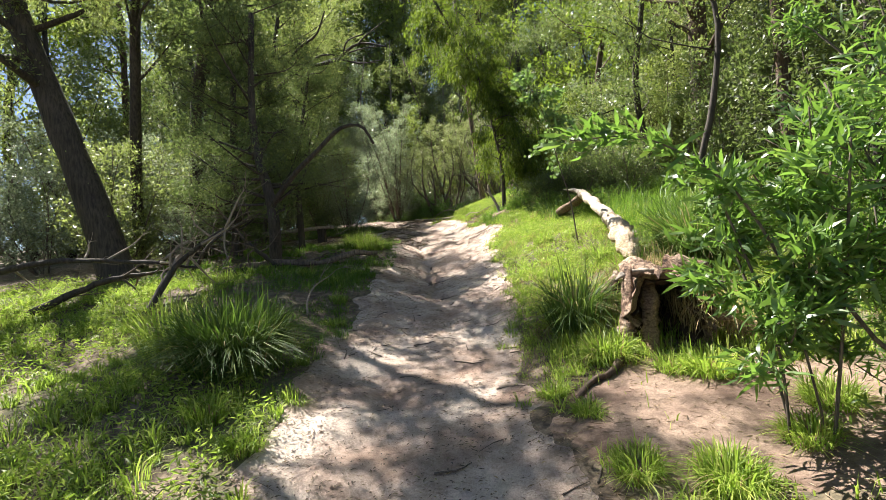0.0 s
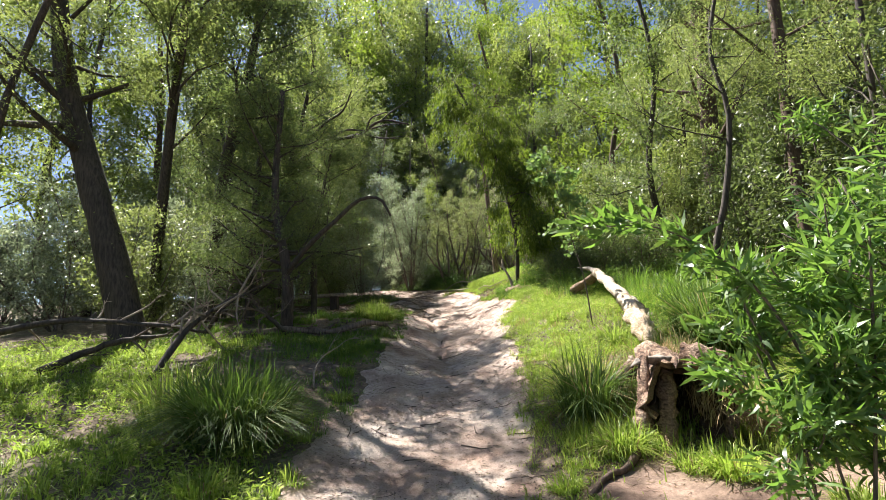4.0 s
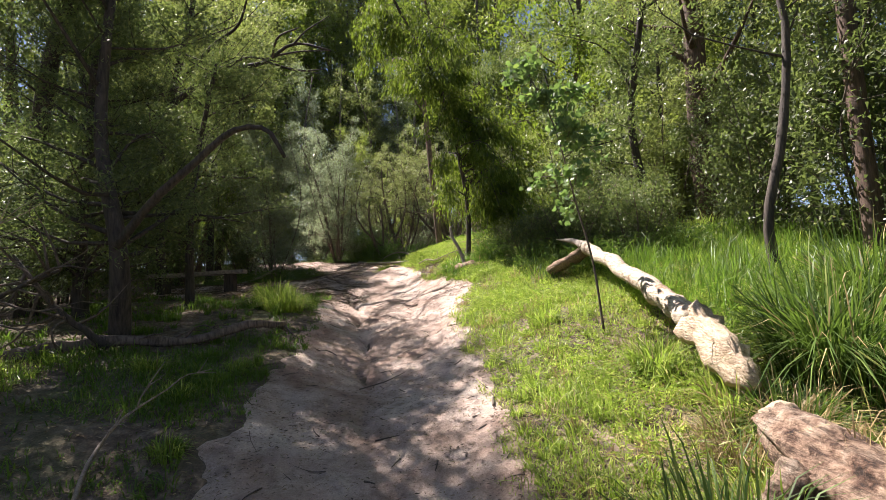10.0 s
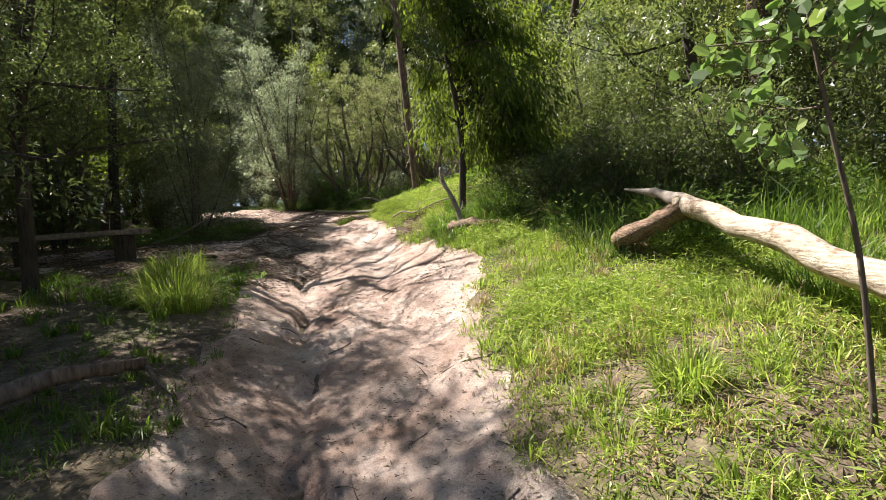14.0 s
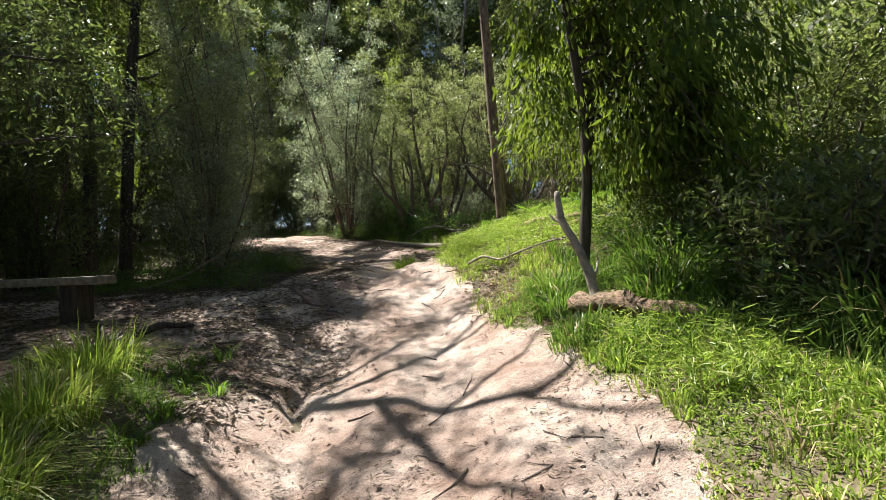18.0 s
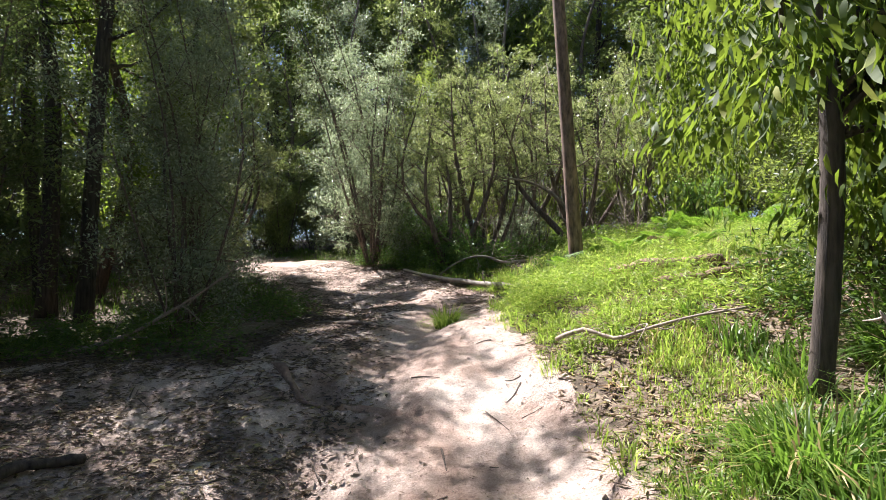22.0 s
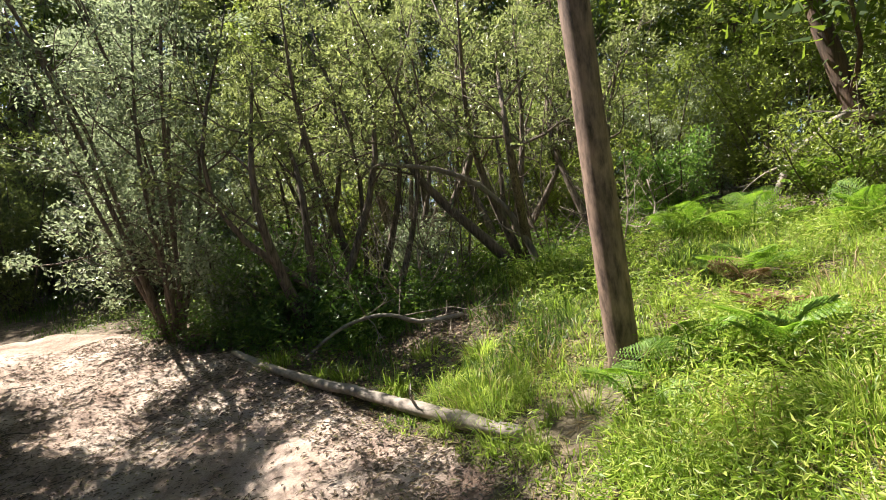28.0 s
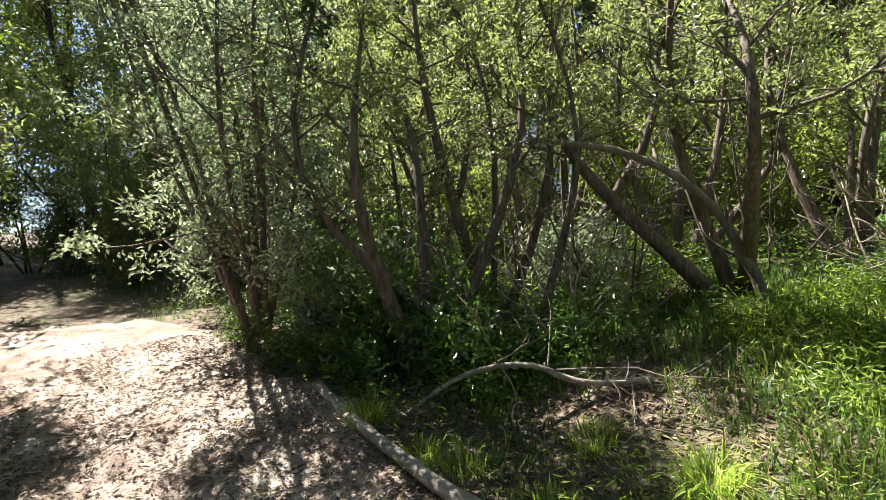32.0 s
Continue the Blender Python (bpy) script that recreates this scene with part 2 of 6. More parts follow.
def soil_material():
    """Trodden clay and sand: pale pinkish grey, with pale dust, damp stains and grit."""
    m, nt, nodes, links, bsdf = material("trodden_soil")
    broad, mid, fine, pits = noise_tex(nt, 1.6, 7, 0.62), noise_tex(nt, 8.0, 8, 0.72), noise_tex(nt, 80.0, 4, 0.65), noise_tex(nt, 26.0, 5, 0.7)
    tone = ramp(nt, broad, [(0.34, (0.36, 0.255, 0.205)), (0.50, (0.53, 0.42, 0.36)), (0.64, (0.72, 0.62, 0.55))])
    tone = mix(nt, 0.55, tone, ramp(nt, mid, [(0.34, (0.45, 0.40, 0.37)), (0.48, (0.95, 0.93, 0.92)), (0.70, (1.15, 1.14, 1.12))]), "MULTIPLY")
    tone = mix(nt, 0.55, tone, ramp(nt, fine, [(0.28, (0.55, 0.5, 0.47)), (0.6, (1.12, 1.1, 1.08))]), "MULTIPLY")
    tone = mix(nt, 0.6, tone, ramp(nt, pits, [(0.33, (0.4, 0.34, 0.31)), (0.42, (1, 1, 1)), (0.7, (1.1, 1.1, 1.08))]), "MULTIPLY")
    links.new(tone, bsdf.inputs["Base Color"])
    bsdf.inputs["Roughness"].default_value = 0.92
    bsdf.inputs["Specular IOR Level"].default_value = 0.25
    add = nodes.new("ShaderNodeMath")
    add.operation = "MULTIPLY_ADD"
    links.new(mid, add.inputs[0])
    add.inputs[1].default_value = 3.0
    links.new(fine, add.inputs[2])
    bump(nt, add.outputs[0], 1.0, 0.02, bsdf.inputs["Normal"])
    return m


def earth_material():
    """Shaded woodland floor: dark humus with litter and moss."""
    m, nt, nodes, links, bsdf = material("woodland_floor")
    broad, mid, fine = noise_tex(nt, 0.7, 4), noise_tex(nt, 9.0, 6, 0.65), noise_tex(nt, 60.0, 3)
    tone = ramp(nt, mid, [(0.3, (0.05, 0.036, 0.026)), (0.5, (0.13, 0.095, 0.066)), (0.72, (0.30, 0.235, 0.165))])
    tone = mix(nt, ramp(nt, broad, [(0.5, (0, 0, 0)), (0.7, (0.6, 0.6, 0.6))]), tone, (0.07, 0.10, 0.025))
    tone = mix(nt, 0.6, tone, ramp(nt, fine, [(0.3, (0.5, 0.5, 0.5)), (0.65, (1.3, 1.3, 1.3))]), "MULTIPLY")
    links.new(tone, bsdf.inputs["Base Color"])
    bsdf.inputs["Roughness"].default_value = 0.95
    bump(nt, mid, 1.0, 0.03, bsdf.inputs["Normal"])
    return m


def brown_soil_material():
    """Loose brown soil with dry crumbs."""
    m, nt, nodes, links, bsdf = material("brown_soil")
    broad, mid, fine = noise_tex(nt, 1.9, 5), noise_tex(nt, 14.0, 7, 0.7), noise_tex(nt, 90.0, 3)
    tone = ramp(nt, broad, [(0.35, (0.16, 0.105, 0.08)), (0.65, (0.36, 0.265, 0.205))])
    tone = mix(nt, 0.7, tone, ramp(nt, mid, [(0.34, (0.45, 0.4, 0.38)), (0.6, (1.15, 1.12, 1.1))]), "MULTIPLY")
    tone = mix(nt, 0.5, tone, ramp(nt, fine, [(0.3, (0.6, 0.55, 0.5)), (0.65, (1.2, 1.2, 1.2))]), "MULTIPLY")
    links.new(tone, bsdf.inputs["Base Color"])
    bsdf.inputs["Roughness"].default_value = 0.95
    bump(nt, mid, 1.0, 0.02, bsdf.inputs["Normal"])
    return m


SOIL, EARTH, BROWN_SOIL = soil_material(), earth_material(), brown_soil_material()


# ---- the lie of the land ----
def lattice(x, y, seed):
    """Smooth value noise, -1 to 1."""
    xi, yi = np.floor(x), np.floor(y)
    u, v = x - xi, y - yi
    u, v = u * u * (3 - 2 * u), v * v * (3 - 2 * v)

    def corner(a, b):
        s = np.sin(a * 127.1 + b * 311.7 + seed * 74.7) * 43758.5453
        return 2 * (s - np.floor(s)) - 1

    top = corner(xi, yi) * (1 - u) + corner(xi + 1, yi) * u
    low = corner(xi, yi + 1) * (1 - u) + corner(xi + 1, yi + 1) * u
    return top * (1 - v) + low * v


def fractal(x, y, size, seed, octaves=3):
    total, gain = 0, 1.0
    for n in range(octaves):
        total = total + gain * lattice(x / size * 2**n, y / size * 2**n, seed + n)
        gain *= 0.5
    return total


def trail_mid(y):
    return np.interp(y, [-8, 3, 5, 7, 10, 12, 14, 16, 17.6, 19.3, 21, 22.4, 24, 27, 34], [-0.1, -0.22, -0.22, -0.17, -0.1, 0.13, -0.17, -0.65, -0.92, -0.8, -1.6, -2.65, -4.3, -7.5, -16])


def trail_half(y):
    return np.interp(y, [-8, 3, 7, 10, 12, 14, 16, 17.6, 19.3, 21, 22.4, 34], [1.1, 1.0, 1.02, 1.12, 1.26, 1.22, 1.45, 1.34, 1.2, 1.2, 1.12, 1.1])


def off_trail(x, y):
    """Metres outside the trodden ground (negative: on it), with a ragged rim."""
    x, y = np.asarray(x, float), np.asarray(y, float)
    slant = np.interp(y, [-8, 19, 22, 34], [1, 1, 0.78, 0.55])
    d = np.abs(x - trail_mid(y)) * slant - trail_half(y)
    court = np.hypot((x + 3.3) / 2.6, (y - 15.6) / 1.25) - 1          # bare ground round the bench
    d = np.minimum(d, court * 1.2)
    return d + 0.14 * fractal(x, y, 0.9, 3) + 0.085 * fractal(x, y, 0.26, 9, 3)


def height(x, y):
    x, y = np.asarray(x, float), np.asarray(y, float)
    z = np.interp(y, [-40, -6, 0, 3, 5, 6, 7.1, 8.2, 9.4, 10.5, 12, 13.5, 15.5, 16.4, 17.6, 19.3, 21.8, 23, 30, 60, 400],
                  [-3, -0.75, 0.05, 0.5, 0.84, 1.03, 1.27, 1.47, 1.63, 1.84, 2.12, 2.31, 2.62, 2.92, 3.16, 3.25, 3.58, 3.7, 4.3, 6.5, 8])
    right = np.clip(x - 0.35, 0, None)
    z = z + np.interp(y, [0, 6.5, 9.5, 14, 20, 28], [0.09, 0.13, 0.33, 0.40, 0.36, 0.2]) * 1.9 * np.tanh(right / 1.9) + 0.04 * np.clip(x - 3, 0, 40)
    left = np.clip(-x - 0.5, 0, None)
    z = z + np.interp(y, [0, 10, 12.5, 15, 18, 20, 24], [0.17, 0.17, 0.1, 0.06, -0.1, -0.12, 0.05]) * 2.4 * np.tanh(left / 2.4) + 0.02 * np.clip(-x - 5, 0, 60)
    rut = np.interp(y, [7, 9, 12, 14, 16], [-0.1, -0.24, -0.5, -0.72, -1.05]) + 0.05 * np.sin(y * 3.1) + 0.03 * np.sin(y * 7.7)
    fade = np.interp(y, [7, 8.5, 14, 16], [0, 1, 1, 0])
    z = z - fade * (0.13 * np.exp(-(((x - rut) / 0.45) ** 2)) + 0.12 * np.exp(-(((x - rut) / 0.085) ** 2)) * (0.6 + 0.4 * np.sin(y * 4.3)))
    z = z - 0.13 * np.exp(-(((x + 1.1) / 0.2) ** 2 + ((y - 16.2) / 0.2) ** 2) ** 1.5)                 # scour hole
    z = z - 0.11 * np.exp(-(((x + 0.62 - 0.22 * (y - 17)) / 0.32) ** 2)) * np.interp(y, [15.6, 16.4, 18.2, 19.2], [0, 1, 1, 0])
    inside = np.clip(-off_trail(x, y) / 0.3, 0, 1)
    z = z + (1 - inside) * (0.05 * fractal(x, y, 1.3, 21) + 0.03)
    return z + 0.025 * fractal(x, y, 0.9, 5) + inside * (0.024 * fractal(x, y, 0.3, 7, 4) + 0.007 * fractal(x, y, 0.12, 11, 2))


def ground_z(x, y):
    return float(height(np.array([x]), np.array([y]))[0])


def mesh_of(name, verts, faces, mat=None, smooth=False):
    """A mesh from arrays of places and of faces with equally many corners (or a list of such arrays)."""
    faces = faces if isinstance(faces, list) else [faces]
    faces = [f for f in faces if len(f)]
    me = bpy.data.meshes.new(name)
    me.vertices.add(len(verts))
    me.vertices.foreach_set("co", np.asarray(verts, np.float32).ravel())
    loops = np.concatenate([f.ravel() for f in faces]).astype(np.int32)
    sizes = np.concatenate([np.full(len(f), f.shape[1]) for f in faces])
    me.loops.add(len(loops))
    me.loops.foreach_set("vertex_index", loops)
    me.polygons.add(len(sizes))
    me.polygons.foreach_set("loop_start", (np.cumsum(sizes) - sizes).astype(np.int32))
    me.polygons.foreach_set("use_smooth", np.full(len(sizes), smooth))
    if mat:
        me.materials.append(mat)
    me.update(calc_edges=True)
    return me


def sheet(xs, ys, zfun):
    gx, gy = np.meshgrid(xs, ys)
    verts = np.stack([gx, gy, zfun(gx, gy)], -1).reshape(-1, 3)
    n, m = len(xs), len(ys)
    i = (np.arange(m - 1)[:, None] * n + np.arange(n - 1)[None]).ravel()
    return verts, np.stack([i, i + 1, i + n + 1, i + n], -1)


def graded(lo, hi, a, b, fine, growth=1.22):
    mid = list(np.arange(a, b + fine / 2, fine))
    step, right = fine, []
    p = mid[-1]
    while p < hi:
        step *= growth
        p += step
        right.append(min(p, hi))
    step, left, p = fine, [], mid[0]
    while p > lo:
        step *= growth
        p -= step
        left.append(max(p, lo))
    return np.array(left[::-1] + mid + right)


verts, faces = sheet(graded(-400, 400, -6, 6, 0.12), graded(-400, 400, -4, 27, 0.12), height)
ground = new("ground", mesh_of("ground", verts, faces, EARTH, True))
tagged(ground, "dark woodland floor of humus, moss and leaf litter", "ground", kind="structure")


def trail_surface(x, y):
    d = off_trail(x, y)
    return height(x, y) + np.clip(-d * 0.25, -0.10, 0.03)


verts, faces = sheet(np.arange(-6.2, 2.6, 0.045), np.arange(-3, 25, 0.045), trail_surface)
keep = (off_trail(verts[:, 0], verts[:, 1]) < 0.25)[faces].any(1)
faces = faces[keep]
used = np.unique(faces)
remap = np.zeros(len(verts), int)
remap[used] = np.arange(len(used))
trail = new("trail", mesh_of("trail", verts[used], remap[faces], SOIL, True))
tagged(trail, "worn pale pinkish clay walking trail with a washed-out rut", "trail", kind="structure")


def off_pad(x, y):
    """Shares of a radius outside the bare patch of brown soil by the stump (negative: on it)."""
    return np.hypot((x - 2.0) / 1.15, (y - 3.35) / 0.85) - 1 + 0.22 * fractal(np.asarray(x, float), np.asarray(y, float), 0.5, 31)


verts, faces = sheet(np.arange(0.4, 3.8, 0.06), np.arange(2.0, 4.9, 0.06), lambda x, y: height(x, y) + np.clip(-off_pad(x, y) * 0.08, -0.06, 0.014))
keep = (off_pad(verts[:, 0], verts[:, 1]) < 0.15)[faces].any(1)
faces = faces[keep]
used = np.unique(faces)
remap = np.zeros(len(verts), int)
remap[used] = np.arange(len(used))
tagged(new("bare_ground", mesh_of("bare_ground", verts[used], remap[faces], BROWN_SOIL, True)), "bare brown soil with litter beside the stump", "bare soil", kind="structure")


# ---- builders ----
def part(name, me, parent, label=""):
    ob = new(name, me)
    ob.parent = parent
    return tagged(ob, label)


def thing(name, label, category, group="", kind="", at=(0, 0, 0)):
    ob = new(name)
    ob.location = at
    ob.empty_display_size = 0.1
    return tagged(ob, label, category, group, kind)


def single(name, me, label, category, group="", kind=""):
    return tagged(new(name, me), label, category, group, kind)


class Heap:
    """Gathers pieces of geometry for one mesh."""

    def __init__(self):
        self.v, self.f3, self.f4, self.n = [], [], [], 0

    def add(self, verts, faces):
        (self.f3 if faces.shape[1] == 3 else self.f4).append(faces + self.n)
        self.v.append(verts)
        self.n += len(verts)

    def mesh(self, name, mat, smooth=True):
        faces = [np.concatenate(f) for f in (self.f3, self.f4) if f]
        return mesh_of(name, np.concatenate(self.v), faces, mat, smooth)


def smooth_line(points, n):
    """n places along a soft curve through the points."""
    p = np.asarray(points, float)
    if len(p) == 2:
        return p[0] + (p[1] - p[0]) * np.linspace(0, 1, n)[:, None]
    q = np.concatenate([[2 * p[0] - p[1]], p, [2 * p[-1] - p[-2]]])
    out = []
    for s in np.linspace(0, len(p) - 1, n):
        i = min(int(s), len(p) - 2)
        t = s - i
        a, b, c, d = q[i : i + 4]
        out.append(0.5 * (2 * b + (c - a) * t + (2 * a - 5 * b + 4 * c - d) * t * t + (3 * b - a - 3 * c + d) * t**3))
    return np.array(out)


def tube(line, radii, sides=8, rough=0.0, rng=None, closed=True):
    """A round stem along a line; rough: unevenness of the girth."""
    line = np.asarray(line, float)
    n = len(line)
    radii = np.broadcast_to(np.asarray(radii, float), (n,))
    way = np.gradient(line, axis=0)
    way /= np.linalg.norm(way, axis=1)[:, None] + 1e-9
    ref = np.array([1.0, 0, 0]) if abs(way[0, 0]) < 0.8 else np.array([0, 1.0, 0])
    a = np.cross(way, ref)
    a /= np.linalg.norm(a, axis=1)[:, None] + 1e-9
    b = np.cross(way, a)
    ang = np.linspace(0, 2 * np.pi, sides, endpoint=False)
    r = radii[:, None] * np.ones((n, sides))
    if rough and rng is not None:
        lobes = 1 + rough * (np.sin(3 * ang + rng.uniform(0, 6)) * 0.5 + np.sin(2 * ang + rng.uniform(0, 6)) * 0.5)[None]
        r = r * lobes * (1 + rough * rng.normal(0, 0.45, (n, 1))) * (1 + rough * 0.3 * rng.normal(0, 1, (n, sides)))
    v = line[:, None] + r[..., None] * (a[:, None] * np.cos(ang)[None, :, None] + b[:, None] * np.sin(ang)[None, :, None])
    i = (np.arange(n - 1)[:, None] * sides + np.arange(sides)[None]).ravel()
    j = (np.arange(n - 1)[:, None] * sides + (np.arange(sides)[None] + 1) % sides).ravel()
    f = np.stack([i, j, j + sides, i + sides], -1)
    v = v.reshape(-1, 3)
    if closed:
        v = np.concatenate([v, [line[0] - way[0] * radii[0] * 0.2, line[-1] + way[-1] * radii[-1] * 0.6]])
    return v, f


def stem(heap, line, radii, sides=8, rough=0.0, rng=None):
    v, f = tube(line, radii, sides, rough, rng)
    heap.add(v, f)
    n = len(v) - 2
    k = np.arange(sides)
    heap.f3.append(np.stack([np.full(sides, n), (k + 1) % sides, k], -1) + heap.n - len(v))
    heap.f3.append(np.stack([np.full(sides, n + 1), n - sides + k, n - sides + (k + 1) % sides], -1) + heap.n - len(v))


def unit(v):
    return v / (np.linalg.norm(v, axis=-1, keepdims=True) + 1e-9)


def leaves(heap, base, way, length, width, rng, fold=0.18, long=False, bend=0.25, up=None, far=False):
    """Pointed leaves folded on the midrib; long: with a curved blade of four faces."""
    n = len(base)
    way = unit(way)
    ref = unit(rng.normal(0, 1, (n, 3))) if up is None else unit(up + 0.5 * rng.normal(0, 1, (n, 3)))
    side = unit(np.cross(way, ref))
    top = np.cross(side, way)
    L, W = np.broadcast_to(length, (n,))[:, None], np.broadcast_to(width, (n,))[:, None]
    if far:
        mid = base + way * L
        v = np.stack([base, mid - side * W / 2, mid + side * W / 2], 1).reshape(-1, 3)
        heap.add(v, np.arange(3 * n).reshape(n, 3))
    elif not long:
        mid = base + way * L * 0.42 + top * W * fold
        v = np.stack([base, mid - side * W / 2, base + way * L - top * L * bend * 0.3, mid + side * W / 2], 1).reshape(-1, 3)
        k = np.arange(n)[:, None] * 4
        heap.add(v, np.concatenate([k + [0, 2, 1], k + [0, 3, 2]]))
    else:
        d = -top * L * bend
        m1, m2 = base + way * L * 0.3 + d * 0.06, base + way * L * 0.68 + d * 0.4
        v = np.stack([base, m1 - side * W / 2 + top * W * fold, m1 + side * W / 2 + top * W * fold, m2 - side * W * 0.4 + top * W * fold,
                      m2 + side * W * 0.4 + top * W * fold, base + way * L + d], 1).reshape(-1, 3)
        k = np.arange(n)[:, None] * 6
        heap.add(v, np.concatenate([k + [0, 2, 1], k + [3, 4, 5]]))
        heap.add(np.zeros((0, 3)), np.concatenate([k + [1, 2, 4, 3]]) - 6 * n)


def blades(heap, root, lean, length, width, rng, droop=0.5, short=False):
    """Grass blades: narrow strips that bend over. lean: sideways push of each blade's tip, as a share of its length."""
    n = len(root)
    L, W = np.broadcast_to(length, (n,))[:, None], np.broadcast_to(width, (n,))[:, None]
    out = np.concatenate([lean, np.zeros((n, 1))], 1)
    reach = np.linalg.norm(out, axis=1, keepdims=True)
    reach = np.clip(reach, 0, 1.05)
    turn = rng.uniform(0, 2 * np.pi, n)
    side = np.stack([np.cos(turn), np.sin(turn), np.zeros(n)], 1)
    up = np.array([0, 0, 1.0])
    p1 = root + L * (0.46 * up * (1 - 0.25 * reach) + 0.16 * out)
    p2 = root + L * (up * (0.80 - (0.25 + 0.25 * droop) * reach) + 0.52 * out)
    p3 = root + L * (up * (0.98 - (0.25 + 0.6 * droop) * reach) + 0.95 * out)
    if short:
        v = np.stack([root - side * W * 0.45, root + side * W * 0.45, 0.5 * (p1 + p2) - side * W * 0.42, 0.5 * (p1 + p2) + side * W * 0.42, p3], 1).reshape(-1, 3)
        k = np.arange(n)[:, None] * 5
        heap.add(v, k + [0, 1, 3, 2])
        heap.f3.append(k + [2, 3, 4] + heap.n - len(v))
        return
    v = np.stack([root - side * W * 0.4, root + side * W * 0.4, p1 - side * W / 2, p1 + side * W / 2, p2 - side * W * 0.36, p2 + side * W * 0.36, p3], 1).reshape(-1, 3)
    k = np.arange(n)[:, None] * 7
    heap.add(v, np.concatenate([k + [0, 1, 3, 2], k + [2, 3, 5, 4]]))
    heap.f3.append(k + [4, 5, 6] + heap.n - len(v))


def branching(rng, line, radii, count, reach, rise, start=0.3, twigs=4, droop=0.0, gather=None, sweep=None, cone=0.55, bare=False):
    """Limbs along a stem and twigs along the limbs, each limb into a heap of its own from gather(). Returns the places and directions at which leaves sit."""
    spots, ways = [], []
    n = len(line)
    for k in range(count):
        s = start + (1 - start) * (k + rng.uniform(0.1, 0.9)) / count
        i = min(int(s * (n - 1)), n - 2)
        p = line[i] + (line[i + 1] - line[i]) * (s * (n - 1) - i)
        az = rng.uniform(0, 2 * np.pi) if sweep is None or s > 0.74 else sweep + rng.normal(0, 0.8)
        taper = 1 - cone * max(0, (s - start) / (1 - start)) ** 1.5
        r = reach * taper * rng.uniform(0.6, 1.15)
        el = rise + rng.normal(0, 0.25)
        d = np.array([np.cos(az) * np.cos(el), np.sin(az) * np.cos(el), np.sin(el)])
        bend = np.array([0, 0, rng.uniform(-0.1, 0.3) - droop]) * r
        limb = smooth_line([p, p + d * r * 0.5 + rng.normal(0, 0.08 * r, 3), p + d * r + bend + rng.normal(0, 0.06 * r, 3)], 6)
        rad = max(radii[i] * 0.45, 0.006) * rng.uniform(0.6, 1)
        heap = gather()
        stem(heap, limb, np.linspace(rad, 0.004, 6), 3 if bare else 5, 0.1, rng)
        for _ in range(twigs):
            u = rng.uniform(0.25, 1.0)
            q = limb[min(int(u * 5), 5)]
            td = unit(unit(limb[-1] - limb[0]) * 0.7 + rng.normal(0, 0.6, 3) + [0, 0, 0.1 - droop])
            tl = r * rng.uniform(0.22, 0.5)
            twig = smooth_line([q, q + td * tl * 0.5 + rng.normal(0, 0.05 * tl, 3), q + td * tl + [0, 0, -droop * tl * 0.7]], 4)
            if not bare:
                stem(heap, twig, np.linspace(min(0.35 * rad, 0.007), 0.002, 4), 3)
            for w in np.linspace(0.25, 1.0, 4):
                spots.append(twig[0] + (twig[-1] - twig[0]) * w)
                ways.append(td)
    return np.array(spots), np.array(ways)


def foliage(heap, rng, spots, ways, per, spread, length, width, droop=0.0, long=False, bend=0.25, jitter=0.8, far=False, keep=1.0):
    """Leaves in clumps round a share of the given places."""
    if keep < 1:
        some = rng.random(len(spots)) < keep
        spots, ways = spots[some], ways[some]
    idx = rng.integers(0, len(spots), per) if per > len(spots) * 60 else np.repeat(np.arange(len(spots)), max(1, per // len(spots)))
    n = len(idx)
    base = spots[idx] + rng.normal(0, spread, (n, 3)) * [1, 1, 0.75]
    way = ways[idx] * 0.6 + rng.normal(0, jitter, (n, 3)) + [0, 0, -droop]
    up = None if droop or long else np.tile([0, 0, 0.85], (n, 1))
    leaves(heap, base, way, length * rng.uniform(0.6, 1.25, n), width * rng.uniform(0.7, 1.2, n), rng, long=long, bend=bend, far=far, up=up)


# ---- trees and shrubs ----
def tree(label, trunk_line, r0, r1, bark, leaf, limbs, reach, per, leaf_size, seed, start=0.35, rise=0.5, droop=0.0, spread=0.16, category="tree", name="tree",
         long=False, twigs=5, rough=0.07, group="", extra=(), hang=0.0, sides=12, sweep=None, whole=False, far=False, cone=0.3, keep=0.4, jitter=0.8):
    """A trunk along a line, limbs with twigs, and a crown of single leaves. whole: the limbs stay one mesh, for trees deep in the wood."""
    rng = np.random.default_rng(seed)
    line = smooth_line(trunk_line, 18)
    radii = np.interp(np.linspace(0, 1, 18), [0, 0.06, 1], [r0 * 1.35, r0, r1])
    top = thing(name, label, category, group)
    h = Heap()
    stem(h, line, radii, sides, rough, rng)
    part("trunk", h.mesh("trunk", bark), top)
    for pts, ra, rb in extra:
        e = Heap()
        stem(e, smooth_line(pts, 14), np.linspace(ra, rb, 14), 9, 0.08, rng)
        part("limb", e.mesh("limb", bark), top)
    heaps = [Heap()]

    def gather():
        if not whole:
            heaps.append(Heap())
        return heaps[-1]

    spots, ways = branching(rng, line, radii, limbs, reach, rise, start, twigs, droop, gather, sweep, cone, whole)
    for b in heaps:
        if b.n:
            tagged(part("branch", b.mesh("branch", bark), top), kind="stuff" if whole else "")
    c = Heap()
    foliage(c, rng, spots, ways, per, spread, leaf_size[0], leaf_size[1], hang, long, far=far, keep=keep, jitter=jitter)
    tagged(part("crown", c.mesh("crown", leaf, long), top), kind="stuff")
    return top


